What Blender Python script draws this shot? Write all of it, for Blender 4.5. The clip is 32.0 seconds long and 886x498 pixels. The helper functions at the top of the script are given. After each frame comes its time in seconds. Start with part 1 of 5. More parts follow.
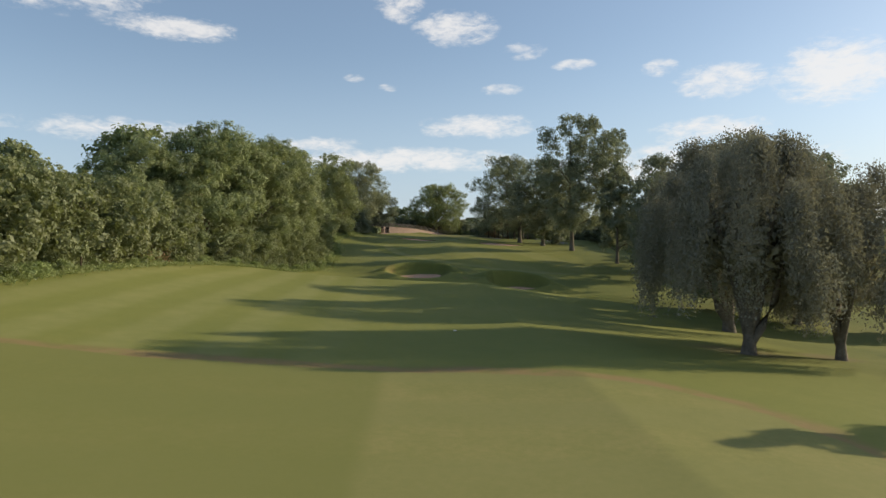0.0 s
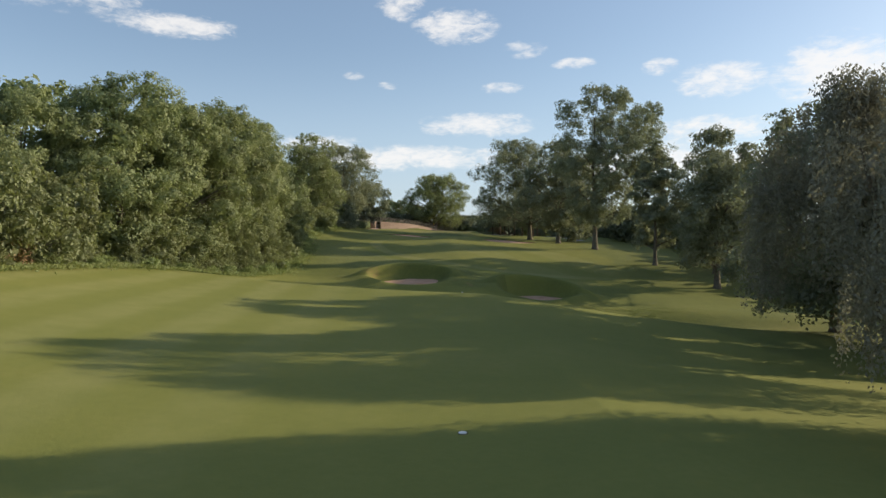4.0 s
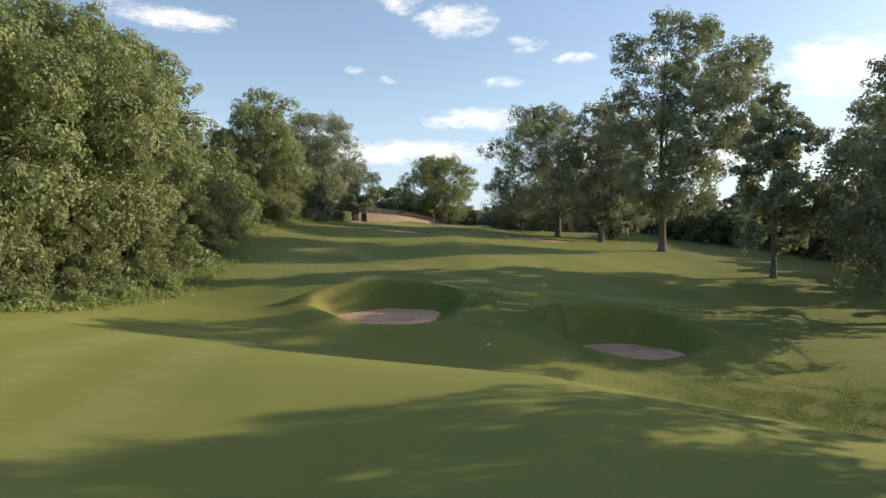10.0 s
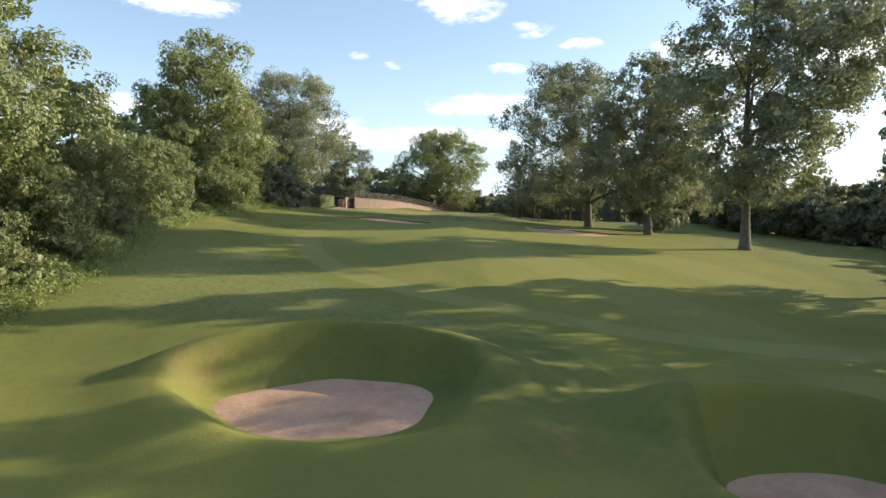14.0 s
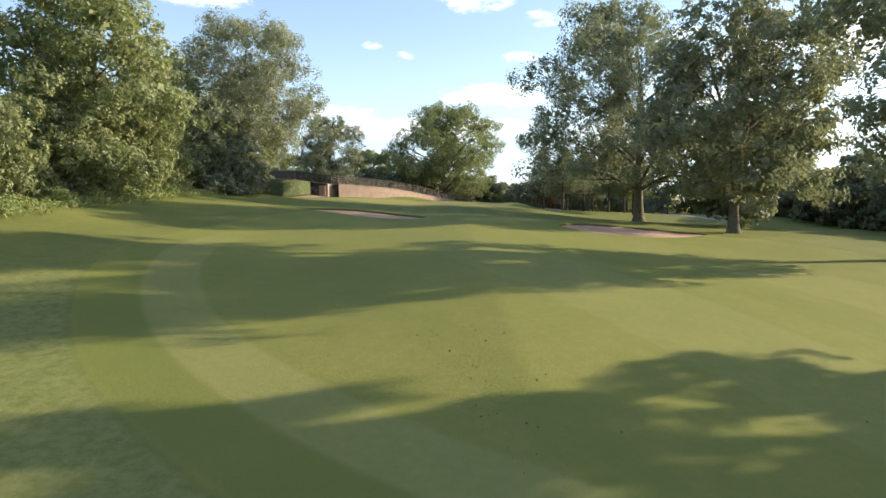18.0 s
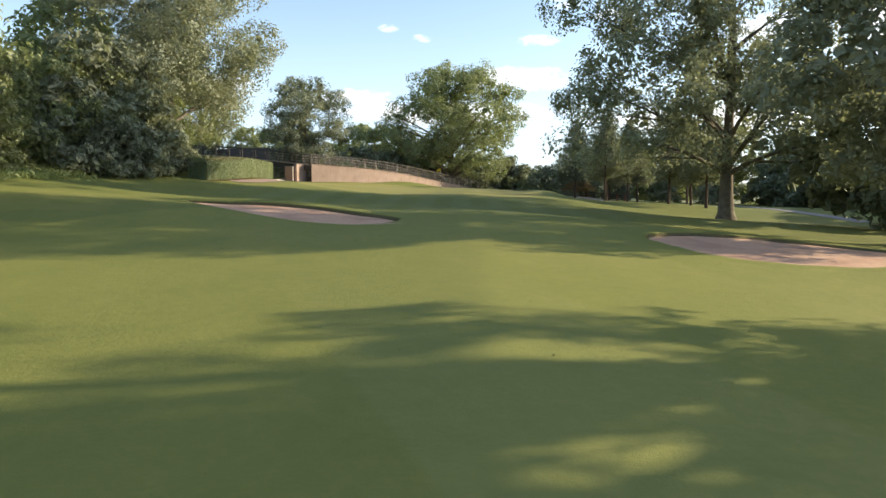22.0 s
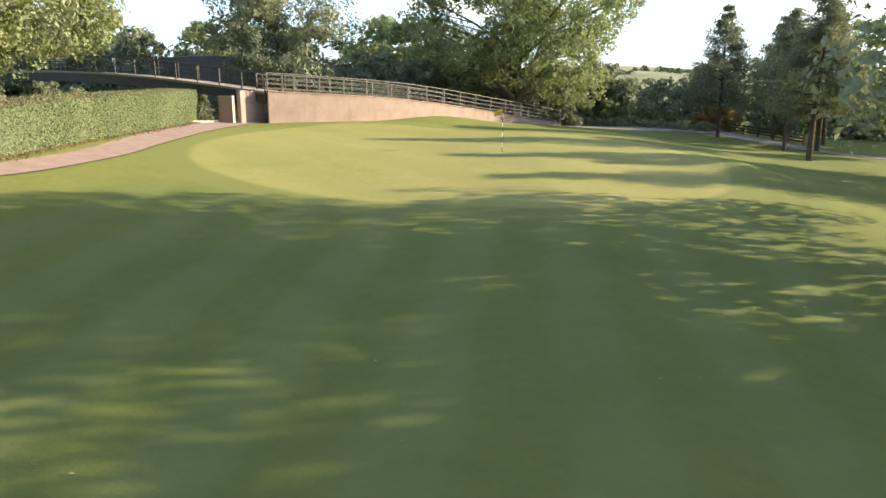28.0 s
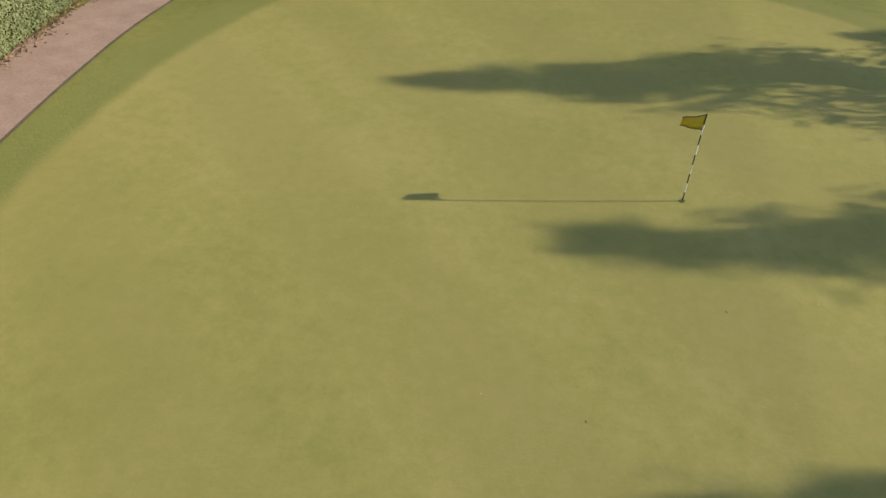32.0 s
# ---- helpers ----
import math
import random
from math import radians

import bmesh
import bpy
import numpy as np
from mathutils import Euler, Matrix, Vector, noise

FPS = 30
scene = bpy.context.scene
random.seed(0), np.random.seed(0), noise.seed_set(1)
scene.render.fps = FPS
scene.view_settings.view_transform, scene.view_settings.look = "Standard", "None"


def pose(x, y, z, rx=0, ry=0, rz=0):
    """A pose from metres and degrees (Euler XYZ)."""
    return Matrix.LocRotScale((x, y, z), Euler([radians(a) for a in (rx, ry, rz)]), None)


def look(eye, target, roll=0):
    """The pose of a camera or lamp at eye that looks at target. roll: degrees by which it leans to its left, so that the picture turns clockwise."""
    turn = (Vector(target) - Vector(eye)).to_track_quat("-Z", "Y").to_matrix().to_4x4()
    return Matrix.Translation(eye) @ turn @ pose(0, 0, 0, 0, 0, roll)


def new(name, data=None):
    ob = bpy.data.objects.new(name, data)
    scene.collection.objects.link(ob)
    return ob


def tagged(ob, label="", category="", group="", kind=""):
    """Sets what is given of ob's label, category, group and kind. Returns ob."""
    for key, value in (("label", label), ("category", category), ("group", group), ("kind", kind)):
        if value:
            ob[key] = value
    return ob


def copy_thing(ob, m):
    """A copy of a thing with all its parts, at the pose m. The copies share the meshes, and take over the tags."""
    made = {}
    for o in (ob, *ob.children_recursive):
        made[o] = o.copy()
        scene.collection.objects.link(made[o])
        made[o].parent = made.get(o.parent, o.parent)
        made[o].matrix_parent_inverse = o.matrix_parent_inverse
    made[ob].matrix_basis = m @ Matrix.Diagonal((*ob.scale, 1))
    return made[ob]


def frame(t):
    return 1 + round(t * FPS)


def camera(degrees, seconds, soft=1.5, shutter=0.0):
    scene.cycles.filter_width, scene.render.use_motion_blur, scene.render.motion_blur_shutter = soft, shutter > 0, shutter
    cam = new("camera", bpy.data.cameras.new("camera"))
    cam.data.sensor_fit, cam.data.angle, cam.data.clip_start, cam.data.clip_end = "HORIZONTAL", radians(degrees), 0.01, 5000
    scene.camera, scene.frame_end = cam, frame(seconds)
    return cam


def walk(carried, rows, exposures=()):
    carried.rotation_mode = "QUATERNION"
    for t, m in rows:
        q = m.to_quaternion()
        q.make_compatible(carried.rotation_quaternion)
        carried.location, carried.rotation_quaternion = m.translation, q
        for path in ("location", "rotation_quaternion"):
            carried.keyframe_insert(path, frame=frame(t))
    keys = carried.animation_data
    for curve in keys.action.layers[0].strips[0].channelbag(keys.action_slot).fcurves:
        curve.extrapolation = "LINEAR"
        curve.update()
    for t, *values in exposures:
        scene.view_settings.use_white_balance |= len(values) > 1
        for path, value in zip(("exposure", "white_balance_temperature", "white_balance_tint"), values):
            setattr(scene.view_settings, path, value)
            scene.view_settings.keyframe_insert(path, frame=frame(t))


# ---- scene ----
cam = camera(68.0, 32.0)
PATH = [
    (0.0, look((-7.318, -53.691, -1.780), (-6.958, -43.697, -1.836), -0.56)),
    (1.0, look((-6.730, -47.537, -1.803), (-6.367, -37.543, -1.866), -0.37)),
    (2.0, look((-6.481, -41.357, -1.862), (-6.114, -31.364, -1.940), -0.30)),
    (3.0, look((-6.368, -35.189, -1.953), (-5.998, -25.196, -2.037), -0.32)),
    (3.5, look((-6.319, -32.063, -2.000), (-5.946, -22.071, -2.083), -0.37)),
    (5.5, look((-5.765, -19.251, -1.995), (-5.401, -9.258, -2.085), -0.42)),
    (6.0, look((-5.634, -15.907, -1.932), (-5.272, -5.914, -2.028), -0.34)),
    (7.0, look((-5.605, -9.503, -1.786), (-5.230, 0.490, -1.901), -0.33)),
    (8.0, look((-5.533, -3.483, -1.632), (-5.161, 6.509, -1.769), -0.29)),
    (9.0, look((-5.362, 2.882, -1.511), (-4.994, 12.875, -1.661), -0.19)),
    (10.0, look((-5.275, 9.146, -1.420), (-4.906, 19.138, -1.585), -0.21)),
    (11.0, look((-4.969, 15.553, -1.341), (-4.604, 25.544, -1.565), -0.16)),
    (12.0, look((-4.659, 21.494, -1.189), (-4.311, 31.484, -1.461), -0.08)),
    (13.0, look((-4.319, 27.280, -0.891), (-4.000, 37.270, -1.220), -0.11)),
    (14.0, look((-4.077, 33.376, -0.807), (-3.779, 43.365, -1.174), -0.04)),
    (14.5, look((-4.044, 36.385, -0.757), (-3.743, 46.373, -1.142), -0.13)),
    (16.5, look((-2.578, 48.708, -0.610), (-2.438, 58.696, -1.065), 0.03)),
    (17.0, look((-2.368, 51.826, -0.580), (-2.255, 61.814, -1.050), -0.06)),
    (18.0, look((-2.210, 57.791, -0.419), (-2.116, 67.777, -0.934), -0.13)),
    (19.0, look((-2.168, 63.689, -0.295), (-2.067, 73.673, -0.854), -0.07)),
    (20.0, look((-1.632, 69.547, -0.221), (-1.595, 79.529, -0.816), -0.01)),
    (21.0, look((-1.081, 75.354, 0.020), (-1.131, 85.331, -0.658), 0.18)),
    (22.0, look((-0.777, 81.310, 0.314), (-0.909, 91.281, -0.436), 0.24)),
    (23.0, look((-0.927, 86.802, 0.902), (-1.120, 96.758, -0.007), 0.18)),
    (24.0, look((-0.706, 92.403, 1.477), (-1.030, 102.338, 0.387), 0.25)),
    (25.0, look((-0.588, 98.062, 1.904), (-1.046, 107.970, 0.633), 0.51)),
    (25.5, look((-0.534, 101.014, 2.072), (-1.066, 110.905, 0.696), 0.56)),
    (27.5, look((-1.420, 112.689, 3.539), (-2.230, 122.448, 1.511), 0.26)),
    (28.0, look((-1.652, 115.368, 4.042), (-2.586, 125.063, 1.778), 0.33)),
    (28.5, look((-1.914, 118.039, 4.675), (-3.002, 127.648, 2.129), 0.36)),
    (29.0, look((-2.213, 120.686, 5.358), (-3.465, 130.185, 2.495), 0.30)),
    (29.5, look((-2.558, 123.271, 6.078), (-3.953, 132.613, 2.796), 0.40)),
    (30.0, look((-2.958, 125.820, 6.798), (-4.467, 134.949, 3.007), 0.52)),
    (30.5, look((-3.304, 128.317, 7.530), (-4.941, 137.149, 3.135), 0.61)),
    (31.0, look((-3.652, 130.801, 8.263), (-5.397, 139.266, 3.234), 0.27)),
    (31.5, look((-3.914, 133.318, 9.016), (-5.707, 141.314, 3.283), 0.01)),
    (32.0, look((-4.191, 135.802, 9.788), (-6.020, 143.227, 3.345), -0.15)),
]
EXPOSURES = [(0.0, 0.0), (3.0, 0.12), (6.0, 0.15), (9.0, 0.38), (11.0, 0.45), (13.0, 0.72), (14.0, 0.80), (18.0, 0.98), (21.0, 0.98), (23.0, 0.96), (25.0, 1.0), (28.0, 1.5), (29.0, 1.68), (30.0, 1.35), (31.0, 0.9), (32.0, 0.7)]
walk(cam, PATH, EXPOSURES)


# ---- world, sun ----
SUN_TO = Vector((0.920, 0.232, 0.316)).normalized()
SUN_EL, SUN_AZ = math.asin(SUN_TO.z), math.atan2(SUN_TO.x, SUN_TO.y)
sun = new("sun", bpy.data.lights.new("sun", "SUN"))
sun.data.energy, sun.data.angle, sun.data.color = 4.9, radians(0.55), (1.0, 0.86, 0.60)
sun.matrix_world = look((0, 0, 60), Vector((0, 0, 60)) - SUN_TO)


class Nodes:
    """Short way to write node trees."""

    def __init__(self, tree):
        self.t = tree
        tree.nodes.clear()

    def n(self, kind, operation="", interpolation_type=""):
        node = self.t.nodes.new(kind)
        if operation:
            node.operation = operation
        if interpolation_type:
            node.interpolation_type = interpolation_type
        return node

    def link(self, a, b):
        self.t.links.new(a, b)

    def put(self, sock, v):
        if isinstance(v, bpy.types.NodeSocket):
            self.link(v, sock)
        else:
            sock.default_value = v

    def math(self, op, a, b=0.0, c=0.0, clamp=False):
        m = self.n("ShaderNodeMath", operation=op)
        m.use_clamp = clamp
        for s, v in zip(m.inputs, (a, b, c)):
            self.put(s, v)
        return m.outputs[0]

    def noise(self, vec, scale, detail=4.0, rough=0.55, dist=0.0):
        m = self.n("ShaderNodeTexNoise")
        self.link(vec, m.inputs["Vector"])
        m.inputs["Scale"].default_value, m.inputs["Detail"].default_value = scale, detail
        m.inputs["Roughness"].default_value, m.inputs["Distortion"].default_value = rough, dist
        return m.outputs["Fac"]

    def ramp(self, fac, stops):
        m = self.n("ShaderNodeValToRGB")
        self.link(fac, m.inputs["Fac"])
        e = m.color_ramp.elements
        while len(e) < len(stops):
            e.new(0.5)
        for el, (p, c) in zip(e, stops):
            el.position, el.color = p, (*c, 1) if len(c) == 3 else c
        return m.outputs["Color"]

    def mix(self, fac, a, b, how="MIX"):
        m = self.n("ShaderNodeMix")
        m.data_type, m.blend_type = "RGBA", how
        self.put(m.inputs[0], fac)
        self.put(m.inputs[6], a if isinstance(a, bpy.types.NodeSocket) else (*a, 1))
        self.put(m.inputs[7], b if isinstance(b, bpy.types.NodeSocket) else (*b, 1))
        return m.outputs[2]

    def step(self, v, lo, hi):
        m = self.n("ShaderNodeMapRange", interpolation_type="SMOOTHSTEP")
        self.put(m.inputs[0], v)
        m.inputs[1].default_value, m.inputs[2].default_value = lo, hi
        return m.outputs[0]

    def bump(self, h, strength, dist):
        m = self.n("ShaderNodeBump")
        m.inputs["Strength"].default_value, m.inputs["Distance"].default_value = strength, dist
        self.link(h, m.inputs["Height"])
        return m.outputs["Normal"]


world = bpy.data.worlds.new("sky")
scene.world = world
world.use_nodes = True
w = Nodes(world.node_tree)
sky = w.n("ShaderNodeTexSky")
sky.sky_type, sky.sun_disc, sky.sun_elevation, sky.sun_rotation = "NISHITA", False, SUN_EL, SUN_AZ
sky.air_density, sky.dust_density, sky.ozone_density, sky.altitude = 1.0, 1.1, 1.5, 100
tc = w.n("ShaderNodeTexCoord")
sep = w.n("ShaderNodeSeparateXYZ")
w.link(tc.outputs["Generated"], sep.inputs[0])
# fair-weather clouds: heading, height, half width, half height in degrees, density
CLOUDS_AHEAD = ((-29, 19.5, 9, 2.6, 1.0), (-37, 19.8, 8, 2.0, 1.1), (-20, 17.2, 6, 1.2, 1.0), (-1.5, 20, 2.6, 1.6, 1.0), (3.4, 18.2, 4.2, 1.7, 1.1), (9.3, 16.3, 2.2, 0.9, 0.8), (13.4, 15.0, 2.2, 0.6, 0.9), (7.3, 13.2, 2.2, 0.6, 0.9), (5.3, 10.2, 6.0, 1.3, 1.0), (20.5, 14.2, 1.8, 0.8, 1.0), (25.0, 12.8, 4.2, 1.7, 1.0), (33.0, 12.6, 5.0, 3.0, 1.2), (24.3, 9.0, 5.5, 1.4, 0.9), (-1.0, 7.4, 12, 1.3, 1.15), (-9.0, 8.6, 5, 0.9, 0.9), (22, 6.4, 14, 2.0, 1.0), (-24, 9.2, 10, 1.2, 0.8), (-5.5, 14.2, 1.1, 0.4, 0.7), (-2.5, 13.5, 1.2, 0.45, 0.7))
CLOUDS_ROUND = ((48, 18, 9, 4, 1.1), (62, 12, 12, 4, 1.0), (95, 25, 14, 5, 1.0), (-60, 22, 14, 4, 0.9), (-100, 14, 16, 4, 0.9), (150, 20, 18, 5, 1.0), (-150, 24, 18, 5, 1.0), (10, 38, 10, 3, 0.9), (-30, 48, 14, 5, 0.8))
az = w.math("ARCTAN2", sep.outputs["X"], sep.outputs["Y"])
el = w.math("ARCSINE", sep.outputs["Z"])
mass = None
for caz, cel, ra, re_, dens in CLOUDS_AHEAD + CLOUDS_ROUND:
    da = w.math("DIVIDE", w.math("SUBTRACT", az, radians(caz)), radians(ra))
    de = w.math("DIVIDE", w.math("SUBTRACT", el, radians(cel)), radians(re_))
    m_ = w.math("MULTIPLY", w.math("SUBTRACT", 1.0, w.math("ADD", w.math("MULTIPLY", da, da), w.math("MULTIPLY", de, de)), clamp=True), dens)
    mass = m_ if mass is None else w.math("MAXIMUM", mass, m_)
com = w.n("ShaderNodeCombineXYZ")
w.link(az, com.inputs[0]), w.link(w.math("MULTIPLY", el, 2.4), com.inputs[1])
fine = w.math("ADD", w.math("MULTIPLY", w.noise(com.outputs[0], 20.0, 6.0, 0.6, 0.4), 0.6), w.math("MULTIPLY", w.noise(com.outputs[0], 55.0, 7.0, 0.62, 0.6), 0.4))
cloud = w.step(w.math("ADD", fine, w.math("MULTIPLY", mass, 0.27)), 0.53, 0.86)
cloud = w.math("MULTIPLY", cloud, w.step(mass, 0.0, 0.35), clamp=True)
low = w.math("ADD", w.math("MULTIPLY", w.step(sep.outputs["Z"], 0.30, 0.0), 0.5), 0.12)
tint = w.mix(low, sky.outputs[0], (3.65, 4.5, 5.75))
haze = w.mix(w.math("MULTIPLY", cloud, 0.8), tint, (6.4, 6.2, 6.0))
bg = w.n("ShaderNodeBackground")
w.link(haze, bg.inputs["Color"])
bg.inputs["Strength"].default_value = 0.145
w.link(bg.outputs[0], w.n("ShaderNodeOutputWorld").inputs[0])


# ---- materials ----
def material(name, rough=0.8, spec=0.3, metal=0.0):
    m = bpy.data.materials.new(name)
    m.use_nodes = True
    k = Nodes(m.node_tree)
    out = k.n("ShaderNodeOutputMaterial")
    p = k.n("ShaderNodeBsdfPrincipled")
    p.inputs["Roughness"].default_value, p.inputs["Metallic"].default_value = rough, metal
    p.inputs["Specular IOR Level"].default_value = spec
    k.link(p.outputs[0], out.inputs[0])
    k.p, k.out = p, out
    k.pos = k.n("ShaderNodeNewGeometry").outputs["Position"]
    k.obj = k.n("ShaderNodeTexCoord").outputs["Object"]
    k.rnd = k.n("ShaderNodeObjectInfo").outputs["Random"]
    return m, k


def plain(name, a, b, scale, rough=0.8, spec=0.3, metal=0.0, bumpy=0.0, bscale=None, world_space=True):
    """A surface of two mixed tones with grain at two scales."""
    m, k = material(name, rough, spec, metal)
    v = k.pos if world_space else k.obj
    f = k.math("ADD", k.math("MULTIPLY", k.noise(v, scale, 5), 0.6), k.math("MULTIPLY", k.noise(v, scale * 9, 3), 0.4))
    k.link(k.ramp(f, ((0.32, a), (0.68, b))), k.p.inputs["Base Color"])
    if bumpy:
        k.link(k.bump(k.noise(v, bscale or scale * 6, 4), 0.6, bumpy), k.p.inputs["Normal"])
    return m


def leaf_material(name, dark, light, trans=0.35, glow=(0.36, 0.42, 0.12)):
    m = bpy.data.materials.new(name)
    m.use_nodes = True
    k = Nodes(m.node_tree)
    out = k.n("ShaderNodeOutputMaterial")
    geo = k.n("ShaderNodeNewGeometry")
    info = k.n("ShaderNodeObjectInfo")
    c = k.ramp(k.noise(geo.outputs["Position"], 0.35, 2), ((0.3, dark), (0.7, light)))
    c = k.mix(k.math("MULTIPLY", geo.outputs["Random Per Island"], 0.38), c, tuple(min(1, v * 1.45 + 0.01) for v in light))
    c = k.mix(k.math("MULTIPLY", info.outputs["Random"], 0.35), c, tuple(v * s for v, s in zip(dark, (1.25, 0.95, 0.8))))
    d, t, g = k.n("ShaderNodeBsdfDiffuse"), k.n("ShaderNodeBsdfTranslucent"), k.n("ShaderNodeBsdfGlossy")
    k.link(c, d.inputs[0])
    k.link(k.mix(0.45, c, glow), t.inputs[0])
    g.inputs[0].default_value, g.inputs[1].default_value = (0.85, 0.9, 0.9, 1), 0.62
    a, b = k.n("ShaderNodeMixShader"), k.n("ShaderNodeMixShader")
    a.inputs[0].default_value, b.inputs[0].default_value = trans + 0.08, 0.045
    k.link(d.outputs[0], a.inputs[1]), k.link(t.outputs[0], a.inputs[2])
    k.link(a.outputs[0], b.inputs[1]), k.link(g.outputs[0], b.inputs[2])
    k.link(b.outputs[0], out.inputs[0])
    return m


# turf: rough, fairway, putting greens, mown stripes
TURF, k = material("turf", 0.9, 0.12)
xyz = k.n("ShaderNodeSeparateXYZ")
k.link(k.pos, xyz.inputs[0])
PX, PYY = xyz.outputs[0], xyz.outputs[1]
wob = k.math("MULTIPLY", k.math("SUBTRACT", k.noise(k.pos, 0.16, 3), 0.5), 0.22)


def ellipse(cx, cy, rx, ry, turn, lo, hi, wave=1.0, power=2.0):
    c, s = math.cos(radians(turn)), math.sin(radians(turn))
    dx, dy = k.math("SUBTRACT", PX, cx), k.math("SUBTRACT", PYY, cy)
    u = k.math("DIVIDE", k.math("ADD", k.math("MULTIPLY", dx, c), k.math("MULTIPLY", dy, s)), rx)
    v = k.math("DIVIDE", k.math("SUBTRACT", k.math("MULTIPLY", dy, c), k.math("MULTIPLY", dx, s)), ry)
    r = k.math("ADD", k.math("POWER", k.math("ABSOLUTE", u), power), k.math("POWER", k.math("ABSOLUTE", v), power))
    r = k.math("POWER", r, 1 / power)
    return k.step(k.math("ADD", r, k.math("MULTIPLY", wob, wave)), hi, lo)


def along(turn, at=0.0):
    c, s = math.cos(radians(turn)), math.sin(radians(turn))
    d = k.math("ADD", k.math("MULTIPLY", PX, c), k.math("MULTIPLY", PYY, s))
    return k.math("ADD", k.math("SUBTRACT", d, at), k.math("MULTIPLY", wob, 1.2))


def stripes(turn, width, soft, at=0.0):
    d = along(turn, at)
    return k.step(k.math("SINE", k.math("MULTIPLY", d, math.pi / width)), -soft, soft)


patch = k.noise(k.pos, 0.09, 4)
blot = k.noise(k.pos, 0.55, 5, 0.6)
grain = k.noise(k.pos, 14.0, 3, 0.7)
mottle = k.noise(k.pos, 3.2, 6, 0.68)
tone = k.math("ADD", k.math("ADD", k.math("MULTIPLY", patch, 0.36), k.math("MULTIPLY", mottle, 0.30)), k.math("ADD", k.math("MULTIPLY", blot, 0.22), k.math("MULTIPLY", grain, 0.12)))
rough_c = k.ramp(tone, ((0.36, (0.075, 0.115, 0.018)), (0.52, (0.131, 0.164, 0.028)), (0.66, (0.207, 0.205, 0.053))))
fair_c = k.ramp(tone, ((0.36, (0.125, 0.161, 0.026)), (0.52, (0.175, 0.197, 0.037)), (0.66, (0.240, 0.234, 0.058))))
green_c = k.ramp(tone, ((0.36, (0.178, 0.198, 0.042)), (0.50, (0.244, 0.242, 0.064)), (0.64, (0.312, 0.285, 0.098))))
dry_c = k.ramp(tone, ((0.34, (0.155, 0.180, 0.042)), (0.50, (0.215, 0.222, 0.060)), (0.66, (0.285, 0.262, 0.088))))
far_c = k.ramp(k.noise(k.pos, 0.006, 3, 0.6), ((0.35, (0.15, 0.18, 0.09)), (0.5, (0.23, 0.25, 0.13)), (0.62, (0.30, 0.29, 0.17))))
# the far fairway is mown in long arcs round one point, the near one in straight lanes
adx, ady = k.math("SUBTRACT", PX, 15.0), k.math("SUBTRACT", PYY, 93.0)
ARC = k.math("ADD", k.math("SQRT", k.math("ADD", k.math("MULTIPLY", adx, adx), k.math("MULTIPLY", ady, ady))), k.math("MULTIPLY", wob, 0.9))


def lane(outer, inner):
    return k.math("MULTIPLY", k.step(ARC, outer + 0.14, outer - 0.14), k.step(ARC, inner - 0.14, inner + 0.14))


is_fair = k.math("MAXIMUM", k.math("MULTIPLY", ellipse(1.0, 92, 27, 42, 4, 0.92, 1.0), k.step(k.math("ADD", ARC, k.math("MULTIPLY", k.step(PX, 0, 14), -30.0)), 32.3, 32.1)), ellipse(-14, 8, 36, 52, 10, 0.92, 1.0))
fade = k.step(k.math("ADD", PYY, k.math("MULTIPLY", wob, 20.0)), 104, 86)
straight = along(24, 0.0)


def run(lo, hi):
    return k.math("MULTIPLY", k.step(straight, lo - 0.12, lo + 0.12), k.step(straight, hi + 0.12, hi - 0.12))


pale_cut = k.math("ADD", lane(30.2, 28.1), k.math("MULTIPLY", k.math("ADD", run(34.9, 41.0), run(47.5, 53.5)), 0.55))
deep_cut = k.math("ADD", lane(32.1, 30.2), k.math("MULTIPLY", k.math("ADD", run(28.4, 30.2), run(43.5, 46.0)), 0.5))
speckle = k.math("ADD", 0.55, k.math("MULTIPLY", mottle, 0.7))
s1 = k.mix(k.math("MULTIPLY", k.math("MULTIPLY", pale_cut, fade), k.math("MULTIPLY", speckle, 0.42)), k.mix(0.15, fair_c, (0.150, 0.178, 0.024)), (0.270, 0.275, 0.100))
s1 = k.mix(k.math("MULTIPLY", k.math("MULTIPLY", deep_cut, fade), k.math("MULTIPLY", speckle, 0.48)), s1, (0.110, 0.155, 0.018))
s0 = k.mix(k.math("MULTIPLY", k.math("MULTIPLY", stripes(2, 2.5, 0.8, 0.6), k.step(PX, -6, -20)), k.math("MULTIPLY", blot, 0.7)), k.mix(0.35, fair_c, (0.190, 0.225, 0.040)), (0.285, 0.295, 0.105))
col = k.mix(is_fair, rough_c, k.mix(k.step(PYY, 46, 56), s0, s1))
coarse = k.math("MULTIPLY", k.step(ARC, 32.2, 32.5), k.math("MULTIPLY", k.step(PX, -24, -18), k.math("MULTIPLY", k.step(PYY, 62, 68), k.step(PYY, 86, 80))))
col = k.mix(k.math("MULTIPLY", coarse, k.math("MULTIPLY", k.step(mottle, 0.30, 0.66), 0.45)), col, (0.245, 0.270, 0.105))
# approach to the last green, striped along the line of play
is_app = ellipse(-2, 128, 15, 13, 0, 0.9, 1.0)
s2 = k.mix(k.math("MULTIPLY", stripes(-1.5, 1.30, 0.6, -4.1), k.math("MULTIPLY", blot, 0.55)), k.mix(0.4, rough_c, (0.090, 0.135, 0.016)), (0.165, 0.205, 0.075))
col = k.mix(is_app, col, s2)
